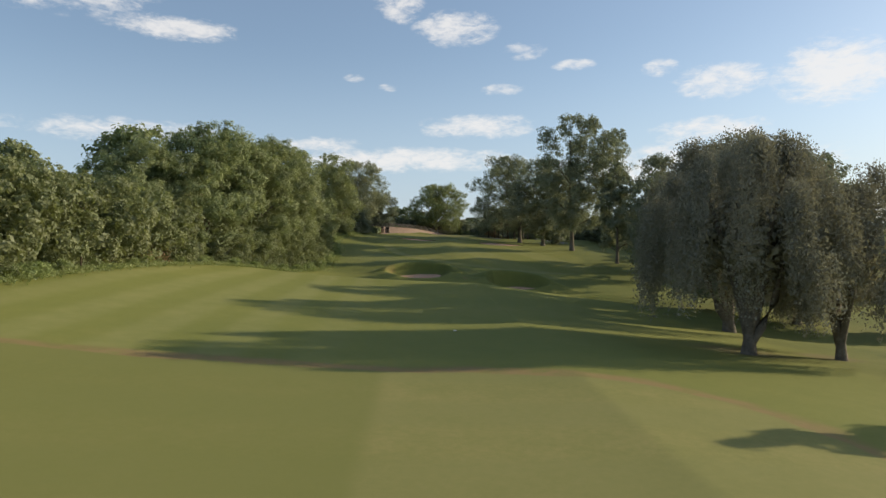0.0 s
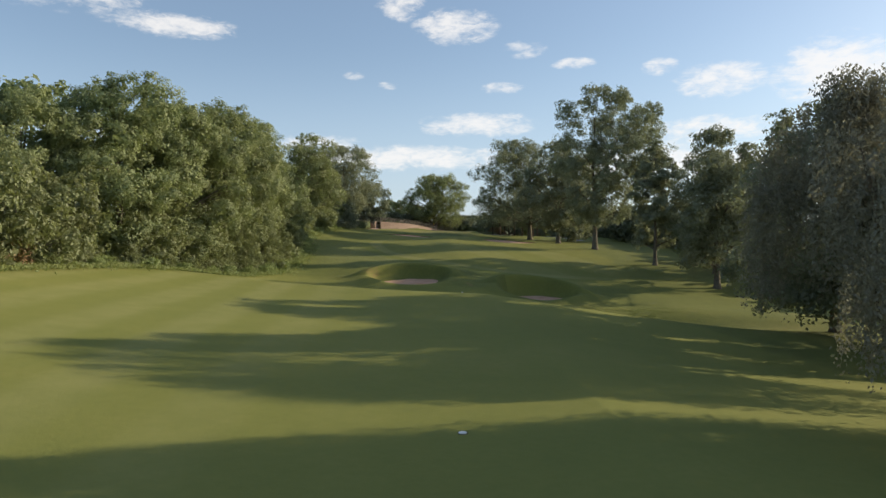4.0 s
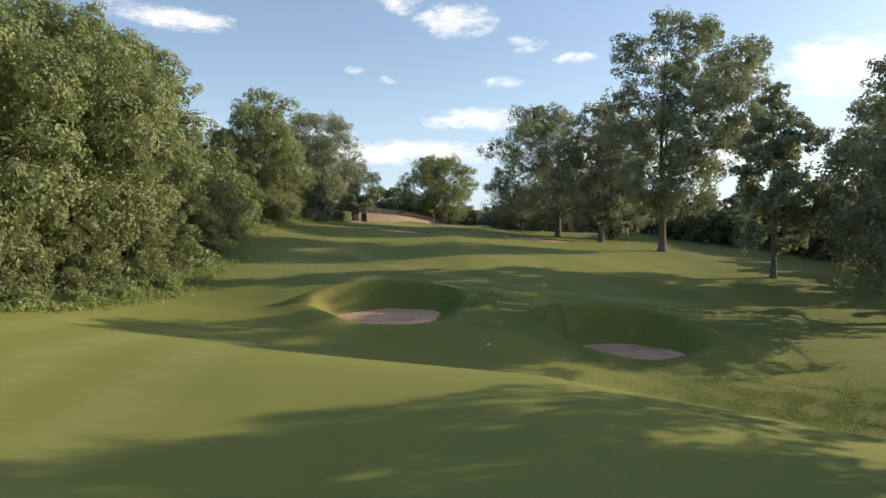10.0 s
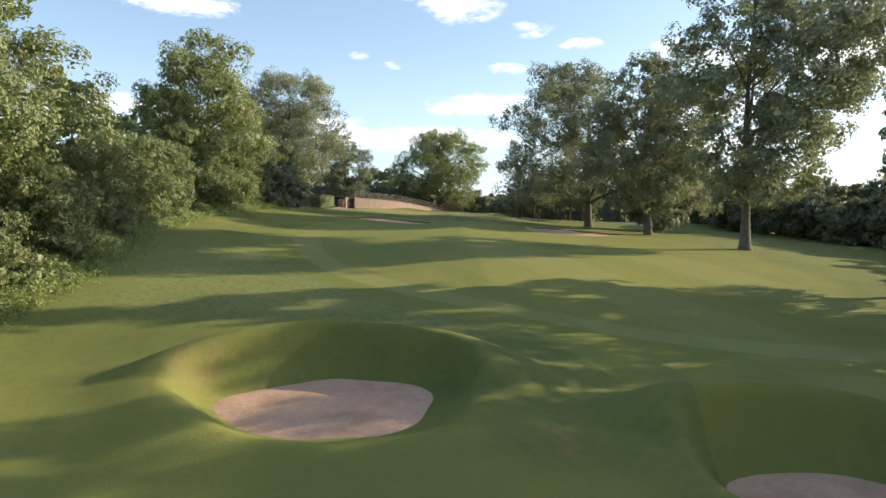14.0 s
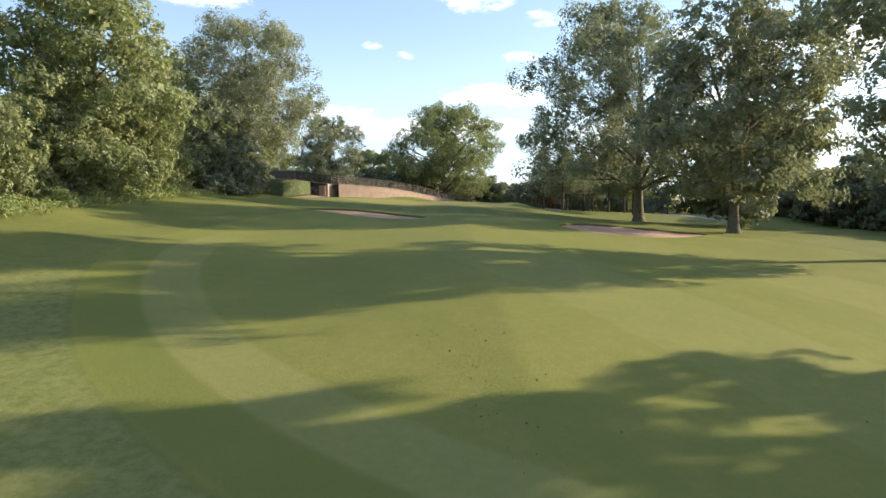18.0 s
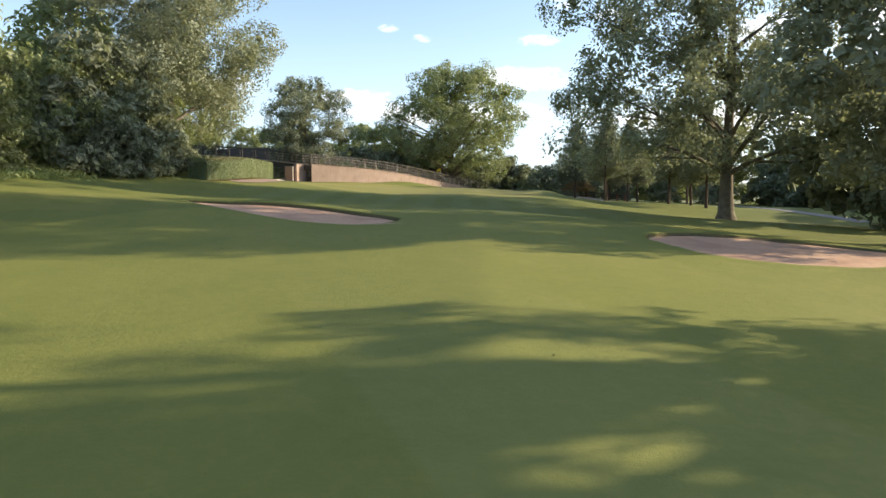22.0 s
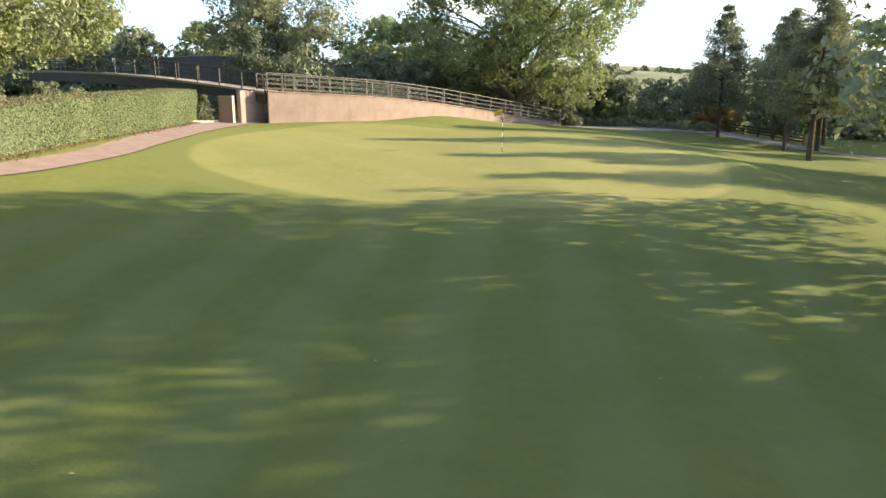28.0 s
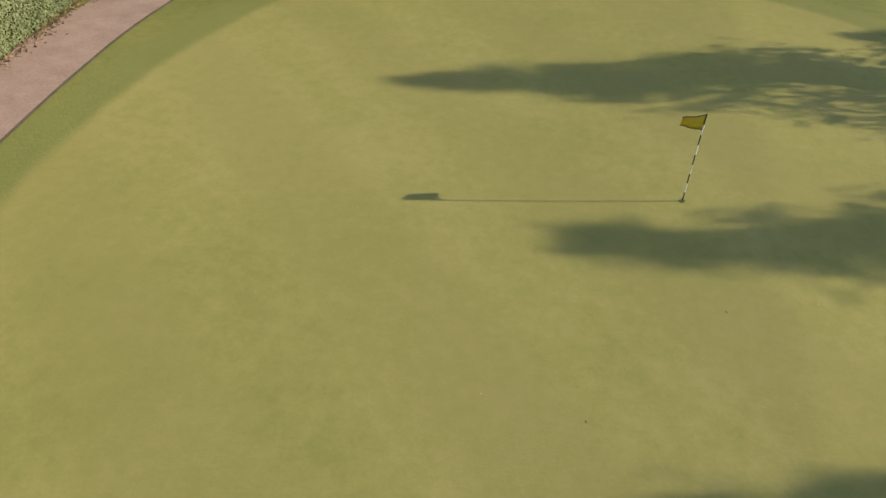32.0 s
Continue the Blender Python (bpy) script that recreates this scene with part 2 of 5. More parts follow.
# first green with its dry lip, last green with a collar
is_g1, is_lip = ellipse(-20, -48, 27.3, 25, 0, 0.988, 1.0, 0.35, 5.0), ellipse(-20, -48, 28.0, 26.6, 0, 0.965, 1.0, 0.6, 5.0)
s3 = k.mix(k.math("MULTIPLY", stripes(90, 3.2, 0.6), k.math("MULTIPLY", blot, 0.9)), dry_c, (0.20, 0.215, 0.062))
s3 = k.mix(k.math("MULTIPLY", k.step(along(0, -9.0), 0.4, -0.4), 0.6), s3, (0.140, 0.170, 0.028))
col = k.mix(k.math("MULTIPLY", is_lip, k.step(blot, 0.2, 0.5)), col, k.ramp(blot, ((0.35, (0.29, 0.185, 0.085)), (0.65, (0.19, 0.18, 0.05)))))
col = k.mix(is_g1, col, s3)
is_col, is_g2 = ellipse(-3.9, 148.5, 13.5, 14.6, 0, 0.96, 1.0, 0.3, 2.5), ellipse(-3.9, 148.6, 12.2, 13.1, 0, 0.965, 1.0, 0.2, 2.5)
col = k.mix(is_col, col, k.ramp(tone, ((0.3, (0.115, 0.155, 0.028)), (0.7, (0.175, 0.195, 0.048)))))
s4 = k.mix(k.math("MULTIPLY", stripes(48, 2.3, 0.7), k.math("MULTIPLY", blot, 0.8)), green_c, (0.215, 0.210, 0.058))
col = k.mix(is_g2, col, s4)
# past 240 m the colour itself fades to paler, greyer tones
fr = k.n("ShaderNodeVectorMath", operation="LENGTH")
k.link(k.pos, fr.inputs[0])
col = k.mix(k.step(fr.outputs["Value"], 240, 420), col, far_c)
col = k.mix(0.17, col, (0.30, 0.205, 0.14))
# bare trodden soil under the birches
soil = k.math("MAXIMUM", ellipse(14.6, -9.6, 4.6, 3.6, 0, 0.3, 1.0, 2.0), ellipse(21.4, -8.6, 3.4, 2.8, 0, 0.3, 1.0, 2.0))
col = k.mix(k.math("MULTIPLY", soil, 0.55), col, (0.20, 0.15, 0.085))
# ground trodden bare between the two deep bunkers, and dry crests of their banks
trod = k.math("MAXIMUM", ellipse(0.0, 51.9, 0.55, 1.5, 12, 0.2, 1.0, 4.0), k.math("MULTIPLY", ellipse(-12.3, 57.0, 1.2, 1.6, 0, 0.2, 1.0, 3.0), 0.7))
col = k.mix(k.math("MULTIPLY", trod, k.math("MULTIPLY", k.step(mottle, 0.35, 0.6), 0.7)), col, (0.27, 0.16, 0.085))
# sand kicked out over the low side of the shallow bunker
spill = ellipse(-3.9, 108.2, 1.6, 0.6, 28, 0.2, 1.0, 2.5)
col = k.mix(k.math("MULTIPLY", spill, k.math("MULTIPLY", k.step(mottle, 0.3, 0.55), 0.8)), col, (0.40, 0.26, 0.18))
# specks of bare earth and worm casts
speck = k.math("MULTIPLY", k.step(k.noise(k.pos, 34.0, 2, 0.5), 0.68, 0.76), k.step(k.noise(k.pos, 0.8, 3), 0.50, 0.66))
col = k.mix(k.math("MULTIPLY", speck, 0.35), col, (0.10, 0.075, 0.04))
k.link(col, k.p.inputs["Base Color"])
smooth_turf = k.math("MAXIMUM", is_g2, is_g1)
bh = k.math("ADD", k.math("MULTIPLY", k.noise(k.pos, 55.0, 2, 0.7), 0.6), k.noise(k.pos, 9.0, 4, 0.65))
bn = k.n("ShaderNodeBump")
k.link(bh, bn.inputs["Height"])
bn.inputs["Distance"].default_value = 0.025
k.link(k.math("SUBTRACT", 0.55, k.math("MULTIPLY", smooth_turf, 0.4)), bn.inputs["Strength"])
k.link(bn.outputs[0], k.p.inputs["Normal"])

SAND, k = material("sand", 0.95, 0.1)
damp = k.step(k.noise(k.pos, 0.55, 5, 0.62), 0.42, 0.66)
scuff = k.noise(k.pos, 5.5, 6, 0.7)
sand_c = k.ramp(scuff, ((0.30, (0.46, 0.285, 0.195)), (0.70, (0.57, 0.372, 0.262))))
k.link(k.mix(k.math("MULTIPLY", damp, 0.6), sand_c, (0.36, 0.205, 0.14)), k.p.inputs["Base Color"])
k.link(k.bump(k.math("ADD", scuff, k.noise(k.pos, 1.7, 4)), 0.4, 0.05), k.p.inputs["Normal"])
BARK = plain("bark", (0.085, 0.073, 0.058), (0.22, 0.19, 0.15), 3.0, 0.95, 0.1, bumpy=0.03, bscale=18)
PINE_BARK = plain("pine_bark", (0.06, 0.045, 0.04), (0.15, 0.11, 0.085), 4.0, 0.95, 0.1, bumpy=0.03, bscale=18)
TARMAC = plain("tarmac", (0.25, 0.17, 0.14), (0.36, 0.26, 0.22), 1.6, 0.95, 0.1, bumpy=0.01, bscale=60)
GREY_PATH = plain("grey_tarmac", (0.20, 0.18, 0.18), (0.30, 0.28, 0.27), 1.2, 0.95, 0.1, bumpy=0.01, bscale=60)
EDGE = plain("path_edging", (0.08, 0.07, 0.05), (0.14, 0.12, 0.09), 3.0, 0.95, 0.1)
PEBBLE, k = material("pebbledash", 0.95, 0.1)
grit = k.noise(k.pos, 24.0, 4, 0.8)
cloudy = k.math("ADD", k.math("MULTIPLY", k.noise(k.pos, 1.1, 5), 0.4), k.math("MULTIPLY", grit, 0.6))
tall = k.n("ShaderNodeMapping")
k.link(k.pos, tall.inputs["Vector"])
tall.inputs["Scale"].default_value = (3.2, 3.2, 0.22)
drip = k.step(k.noise(tall.outputs[0], 1.0, 5, 0.6), 0.52, 0.70)
wall_c = k.mix(k.math("MULTIPLY", drip, 0.18), k.ramp(cloudy, ((0.36, (0.265, 0.192, 0.16)), (0.64, (0.44, 0.325, 0.275)))), (0.19, 0.13, 0.10))
k.link(wall_c, k.p.inputs["Base Color"])
k.link(k.bump(grit, 0.9, 0.04), k.p.inputs["Normal"])
CONCRETE = plain("concrete", (0.26, 0.22, 0.18), (0.38, 0.33, 0.28), 1.4, 0.95, 0.15, bumpy=0.01)
COPING = plain("pale_coping", (0.45, 0.42, 0.38), (0.62, 0.58, 0.52), 2.0, 0.9, 0.15)
STEEL = plain("painted_steel", (0.030, 0.027, 0.026), (0.062, 0.055, 0.052), 3.0, 0.55, 0.4)
RAIL = plain("weathered_rail", (0.12, 0.105, 0.095), (0.23, 0.20, 0.175), 2.5, 0.7, 0.3)
BRICK = plain("brick", (0.26, 0.16, 0.11), (0.42, 0.28, 0.20), 6.0, 0.95, 0.1, bumpy=0.008)
MORTAR = plain("mortar", (0.26, 0.24, 0.21), (0.36, 0.33, 0.29), 5.0, 0.95, 0.1)
WHITE = plain("white_paint", (0.72, 0.71, 0.68), (0.82, 0.81, 0.78), 8.0, 0.5, 0.4)
BLACK = plain("black_paint", (0.018, 0.018, 0.018), (0.035, 0.035, 0.033), 8.0, 0.5, 0.4)
YELLOW = plain("yellow_cloth", (0.62, 0.42, 0.03), (0.75, 0.55, 0.06), 6.0, 0.85, 0.2)
WOOD = plain("dark_timber", (0.05, 0.035, 0.025), (0.11, 0.08, 0.06), 3.0, 0.8, 0.2)
RED = plain("red_brown_timber", (0.22, 0.06, 0.035), (0.34, 0.11, 0.06), 3.0, 0.8, 0.2)
L_OAK = leaf_material("leaves_broad", (0.138, 0.168, 0.068), (0.272, 0.302, 0.126), trans=0.38, glow=(0.29, 0.36, 0.12))
L_POP = leaf_material("leaves_poplar", (0.135, 0.155, 0.100), (0.270, 0.290, 0.185), trans=0.32, glow=(0.32, 0.35, 0.14))
L_DARK = leaf_material("leaves_dark", (0.112, 0.132, 0.086), (0.220, 0.240, 0.150), trans=0.28, glow=(0.28, 0.32, 0.13))
L_BIRCH = leaf_material("leaves_birch", (0.135, 0.130, 0.098), (0.250, 0.238, 0.172), trans=0.25, glow=(0.26, 0.26, 0.12))
L_PINE = leaf_material("pine_needles", (0.105, 0.118, 0.085), (0.205, 0.215, 0.150), trans=0.2)
L_THORN = leaf_material("leaves_thorn", (0.108, 0.132, 0.056), (0.215, 0.235, 0.100))
L_HEDGE = leaf_material("leaves_hedge", (0.105, 0.138, 0.062), (0.218, 0.250, 0.125), trans=0.25)
L_GRASS = leaf_material("long_grass", (0.140, 0.190, 0.052), (0.275, 0.305, 0.105), trans=0.35)
L_RED = leaf_material("russet_leaves", (0.19, 0.105, 0.05), (0.31, 0.19, 0.09), trans=0.25)
L_FAR = leaf_material("far_foliage", (0.062, 0.080, 0.028), (0.132, 0.144, 0.051), trans=0.1)


# ---- builders ----
def np_mesh(name, V, F, mats=(), smooth=False, mat_index=None):
    me = bpy.data.meshes.new(name)
    V, F = np.asarray(V, np.float32), np.asarray(F, np.int32)
    k = F.shape[1]
    me.vertices.add(len(V))
    me.vertices.foreach_set("co", V.ravel())
    me.loops.add(F.size)
    me.loops.foreach_set("vertex_index", F.ravel())
    me.polygons.add(len(F))
    me.polygons.foreach_set("loop_start", np.arange(0, F.size, k, dtype=np.int32))
    me.polygons.foreach_set("loop_total", np.full(len(F), k, np.int32))
    if mat_index is not None:
        me.polygons.foreach_set("material_index", np.asarray(mat_index, np.int32))
    me.polygons.foreach_set("use_smooth", np.full(len(F), smooth))
    for m in mats:
        me.materials.append(m)
    me.update(calc_edges=True)
    return me


def part(name, data, mat, parent, label=""):
    """Links a bmesh or a mesh as one object under a thing or a part."""
    if isinstance(data, bmesh.types.BMesh):
        me = bpy.data.meshes.new(name)
        data.to_mesh(me)
        data.free()
        data = me
    if mat and not data.materials:
        data.materials.append(mat)
    ob = new(name, data)
    ob.parent = parent
    return tagged(ob, label)


def thing(name, label, category, at=(0, 0, 0), group="", kind="", turn=0.0):
    ob = new(name)
    ob.empty_display_size = 0.2
    ob.matrix_world = pose(*at, 0, 0, turn)
    return tagged(ob, label, category, group, kind)


def box(sx, sy, sz, at=(0, 0, 0), bevel=0.01, bm=None, m=None):
    bm = bm or bmesh.new()
    r = bmesh.ops.create_cube(bm, size=1.0, matrix=(m or Matrix()) @ Matrix.Translation(at) @ Matrix.Diagonal((sx, sy, sz, 1)))
    if bevel:
        es = list({e for v in r["verts"] for e in v.link_edges})
        bmesh.ops.bevel(bm, geom=es, offset=bevel, segments=1, affect="EDGES")
    return bm


def tube_np(pts, radii, n=7):
    """Vertices and quads of a round tube through pts."""
    P, R = np.asarray(pts, float), np.asarray(radii, float)
    T = np.gradient(P, axis=0)
    T /= np.linalg.norm(T, axis=1)[:, None] + 1e-9
    ref = np.where(np.abs(T[:, 2:3]) > 0.9, np.array([[1.0, 0, 0]]), np.array([[0, 0, 1.0]]))
    A = np.cross(T, ref)
    A /= np.linalg.norm(A, axis=1)[:, None] + 1e-9
    B = np.cross(T, A)
    a = np.linspace(0, 2 * np.pi, n, endpoint=False)
    V = P[:, None] + R[:, None, None] * (np.cos(a)[None, :, None] * A[:, None] + np.sin(a)[None, :, None] * B[:, None])
    F = [(i * n + j, i * n + (j + 1) % n, (i + 1) * n + (j + 1) % n, (i + 1) * n + j) for i in range(len(P) - 1) for j in range(n)]
    return V.reshape(-1, 3), np.array(F)


def join_np(pieces):
    Vs, Fs, o = [], [], 0
    for V, F in pieces:
        Vs.append(V), Fs.append(F + o)
        o += len(V)
    return np.concatenate(Vs), np.concatenate(Fs)


def tube_mesh(name, pts, radii, n=8):
    V, F = tube_np(pts, radii, n)
    return np_mesh(name, V, F, smooth=True)


def leaves_np(rng, C, N, size, wide=0.55, droop=0.0, tip=None):
    """Folded diamond leaves at C facing about N."""
    n = len(C)
    N = N / (np.linalg.norm(N, axis=1)[:, None] + 1e-9)
    D = np.cross(N, rng.normal(size=(n, 3)))
    if tip is not None:
        D = D * (1 - droop) + np.asarray(tip) * droop * (np.linalg.norm(D, axis=1)[:, None] + 0.3)
    D /= np.linalg.norm(D, axis=1)[:, None] + 1e-9
    S = np.cross(N, D)
    S /= np.linalg.norm(S, axis=1)[:, None] + 1e-9
    L = size * rng.uniform(0.6, 1.35, (n, 1))
    V = np.stack([C - D * L * 0.5, C + S * L * wide * 0.5 + N * L * 0.12, C + D * L * 0.5, C - S * L * wide * 0.5 + N * L * 0.12], 1)
    return V.reshape(-1, 3), np.arange(4 * n).reshape(n, 4)


def blob_leaves(rng, centres, radii, total, size, flat=0.8, wide=0.6, tufts=15, inner=0.05):
    """Leaves gathered in rounded tufts over the outside of each bough's mass."""
    Cs, Ns, Ci, Ni = [], [], [], []
    tot = float((radii**2).sum())
    for c, r in zip(centres, radii):
        n = max(40, int(total * r * r / tot))
        d = rng.normal(size=(tufts, 3)) + (0, 0, 0.2)
        d /= np.linalg.norm(d, axis=1)[:, None]
        tc = c + d * r * rng.uniform(0.60, 1.0, (tufts, 1)) * (1, 1, flat)
        tr = r * rng.uniform(0.24, 0.44, tufts)
        j = rng.integers(0, tufts, n)
        e = rng.normal(size=(n, 3)) + d[j] * 0.5
        e /= np.linalg.norm(e, axis=1)[:, None]
        rad = tr[j][:, None] * rng.uniform(0.12, 1.0, (n, 1)) ** 0.42
        Cs.append(tc[j] + e * rad * (1.1, 1.1, 0.75) - (0, 0, 1) * (rng.random((n, 1)) ** 3 * 0.25 * r))
        Ns.append(e * 0.9 + d[j] * 0.45 + (0, 0, 0.30) + 0.36 * rng.normal(size=(n, 3)))
        m = int(n * inner)
        f = rng.normal(size=(m, 3))
        Ci.append(c + f / np.linalg.norm(f, axis=1)[:, None] * r * rng.uniform(0, 0.6, (m, 1)) * (1, 1, flat))
        Ni.append(f + 0.5 * rng.normal(size=(m, 3)))
    return join_np([leaves_np(rng, np.concatenate(Cs), np.concatenate(Ns), size, wide), leaves_np(rng, np.concatenate(Ci), np.concatenate(Ni), size * 1.9, 0.8)])


PROFILES = {
    "round": ((0, 0.06, 0.2, 0.45, 0.7, 0.85, 0.95, 1), (0.62, 0.82, 0.95, 1.0, 0.92, 0.72, 0.45, 0.2)),
    "tall": ((0, 0.12, 0.38, 0.65, 0.85, 1), (0.45, 0.82, 1.0, 0.78, 0.50, 0.15)),
    "cone": ((0, 0.15, 1), (0.7, 1.0, 0.08)),
    "egg": ((0, 0.1, 0.3, 0.55, 0.8, 0.93, 1), (0.35, 0.5, 0.72, 1.0, 0.88, 0.55, 0.2)),
    "low": ((0, 0.1, 0.3, 0.55, 0.8, 0.93, 1), (0.6, 0.88, 1.0, 0.95, 0.74, 0.46, 0.15)),
}


def tree_meshes(seed, h, crown_r, crown_lo, trunk_r, blobs=26, leaves=14000, size=0.42, shape="round", lean=(0, 0), shift=(0, 0), limbs=10, flat=0.8, squash=1.0, stems=1, split=0.3, ragged=0.16):
    """Trunk, forked where stems is above one, with limbs and a crown of leaf clumps. Origin at the foot."""
    rng = np.random.default_rng(seed)
    cen, rad = [], []
    outer = int(blobs * 0.8)
    for i in range(blobs):
        shell = i < outer
        u = (i + 0.5) / outer if shell else rng.uniform(0.12, 0.8)
        prof = float(np.interp(u, *PROFILES[shape]))
        br = min(crown_r, 8.0) * rng.uniform(0.25, 0.40) * (0.55 + 0.45 * prof)
        a = i * 2.39996 + seed + 0.5 * rng.normal()
        reach = max(0.0, prof * crown_r * (1 + ragged * rng.uniform(-1.0, 0.6)) - 0.75 * br) * (1.0 if shell else rng.uniform(0.1, 0.55))
        z = np.clip(crown_lo + u * (h - crown_lo) + 0.04 * h * rng.normal(), crown_lo + 0.5 * br, h - 0.72 * br)
        cen.append((math.cos(a) * reach + shift[0] * min(1.0, u + 0.4), math.sin(a) * reach * squash + shift[1] * min(1.0, u + 0.4), z)), rad.append(br)
    cen, rad = np.array(cen), np.array(rad)
    pieces, lines = [], []
    ts = np.linspace(0, 1, 11)
    for k_ in range(stems):
        a = seed * 1.7 + k_ * 2 * np.pi / stems
        out = (0.0 if stems == 1 else 0.42 * crown_r)
        top = np.array([lean[0] + shift[0] * 0.3 + math.cos(a) * out, lean[1] + shift[1] * 0.3 + math.sin(a) * out * squash, crown_lo + (h - crown_lo) * (0.80 - 0.08 * k_)])
        away = np.clip((ts - split * crown_lo / top[2] * 1.4) / 0.9, 0, None) ** 0.9 if stems > 1 else ts**1.4
        line = np.stack([top[0] * away + 0.012 * h * np.sin(ts * 6 + seed + k_) * ts, top[1] * away + 0.012 * h * np.cos(ts * 5 + seed) * ts, top[2] * ts], 1)
        rr = trunk_r * (1 - 0.88 * ts**0.8) * (1.0 if k_ == 0 else 0.82)
        lines.append((line, rr))
        foot = np.vstack([line[:1] - (0, 0, 0.5), line[:1], line[:1] + (line[1] - line[0]) * 0.25, line[1:]])
        pieces.append(tube_np(foot, np.concatenate([[trunk_r * 1.75, trunk_r * 1.45, trunk_r * 1.08], rr[1:]]), 10))
    ring = np.argsort(np.arctan2(cen[:, 1] - shift[1], cen[:, 0] - shift[0]))
    for j in ring[:: max(1, blobs // max(1, limbs))]:
        c = cen[j]
        line, rr = min(lines, key=lambda q: float(np.hypot(*(q[0][7][:2] - c[:2]))))
        t0 = np.clip((c[2] - 0.55 * np.hypot(*(c[:2] - line[5][:2]))) / line[-1][2], min(0.8, max(0.12, crown_lo * 0.8 / line[-1][2])), 0.92)
        a = np.array([np.interp(t0, ts, line[:, i]) for i in range(3)])
        r0 = float(np.interp(t0, ts, rr)) * 0.55
        m1 = a + (c - a) * 0.5 + (0, 0, 0.12 * np.linalg.norm(c - a)) + rng.normal(size=3) * 0.04 * h * 0.3
        s = np.linspace(0, 1, 7)[:, None]
        pts = (1 - s) ** 2 * a + 2 * s * (1 - s) * m1 + s**2 * c
        pieces.append(tube_np(pts, r0 * np.linspace(1, 0.16, 7), 6))
        for q_ in (2, 3, 4):
            e = c + np.clip(rng.normal(size=3), -1.2, 1.2) * rad[j] * 0.5
            b = pts[q_]
            mid = (b + e) / 2 + rng.normal(size=3) * 0.2
            pieces.append(tube_np(np.array([b, mid, e]), r0 * np.array([0.45, 0.26, 0.08]), 5))
    V, F = join_np(pieces)
    trunk = np_mesh("trunk", V, F, smooth=True)
    LV, LF = blob_leaves(rng, cen, rad, leaves, size, flat)
    crown = np_mesh("crown", LV, LF)
    return trunk, crown


def make_tree(name, label, at, meshes, leaf, bark=None, category="tree", group="", turn=0.0, scale=1.0):
    t = thing(name, label, category, (at[0], at[1], float(height(at[0], at[1])) - 0.05), group, turn=turn)
    t.scale = (scale, scale, scale)
    for nm, me, mt in (("trunk", meshes[0], bark or BARK), ("crown", meshes[1], leaf)):
        if not me.materials:
            me.materials.append(mt)
        part(nm, me, None, t)
    return t


def copy_tree(t, x, y, turn=0.0, scale=1.0, label="", sink=0.05):
    c = copy_thing(t, Matrix.Translation((x, y, float(height(x, y)) - sink)) @ Matrix.Rotation(radians(turn), 4, "Z"))
    c.scale = (scale, scale, scale)
    return tagged(c, label) if label else c

# ---- the ground's height ----
PY = (-140, -80, -50, -22, 0, 20, 33, 40, 47, 56, 64, 75, 86, 105, 120, 131, 140, 148, 158, 175, 190, 220, 300, 420, 700)
PZ = (-9.5, -8.6, -8.1, -7.75, -7.4, -7.25, -7.1, -7.2, -7.5, -6.8, -5.7, -4.2, -2.75, -1.2, -0.45, 0.25, 1.0, 1.4, 1.75, 1.6, 1.0, -2.0, -14.0, -22.0, -24.0)
SY = (-80, -20, 10, 40, 62, 98, 118, 135, 150, 170, 200, 400)
SL = (0.0020, 0.0026, 0.0031, 0.0026, 0.0021, 0.0026, 0.0030, 0.0042, 0.0020, 0.0012, 0.0006, 0.0)
SR = (-0.06, -0.10, -0.155, -0.095, -0.085, -0.07, -0.07, -0.07, -0.04, -0.05, -0.03, 0.0)


def smooth_table(xs, vs, width=4.0):
    q = np.arange(-140.0, 701.0, 1.0)
    k = np.exp(-0.5 * (np.arange(-14, 15) / width) ** 2)
    return q, np.convolve(np.pad(np.interp(q, xs, vs), 14, mode="edge"), k / k.sum(), mode="valid")


TAB_P, TAB_L, TAB_R = smooth_table(PY, PZ, 2.5), smooth_table(SY, SL), smooth_table(SY, SR)


def sstep(a, b, v):
    t = np.clip((v - a) / (b - a), 0, 1)
    return t * t * (3 - 2 * t)


def turned(x, y, cx, cy, turn):
    c, s = np.cos(np.radians(turn)), np.sin(np.radians(turn))
    return (x - cx) * c + (y - cy) * s, -(x - cx) * s + (y - cy) * c


def bump(x, y, cx, cy, rx, ry, turn=0.0):
    u, v = turned(x, y, cx, cy, turn)
    return np.exp(-((u / rx) ** 2 + (v / ry) ** 2))


# bunkers: centre, half axes, turn, sand height, pear shape, widening
BUNKERS = (
    (-7.5, 55.6, 3.7, 2.6, -4.0, -6.95, 0.10, 0.0),
    (8.0, 51.3, 3.5, 2.3, -12.0, -8.95, 0.05, 0.0),
    (-9.0, 112.05, 5.9, 2.35, -24.0, -0.75, 0.20, 0.50),
    (13.3, 109.1, 6.7, 3.8, 26.0, -2.1, 0.10, 0.0),
)


def bunker_d(x, y, b):
    u, v = turned(x, y, b[0], b[1], b[4])
    u = u / b[2]
    v = v / (b[3] * (1 + b[7] * np.clip(u, -1.2, 1.2)))
    a = np.arctan2(v, u)
    edge = 1 + b[6] * np.cos(a) * 0.5 + 0.05 * np.sin(3 * a + b[0]) + 0.03 * np.sin(5 * a + b[1])
    return np.hypot(u, v) / edge


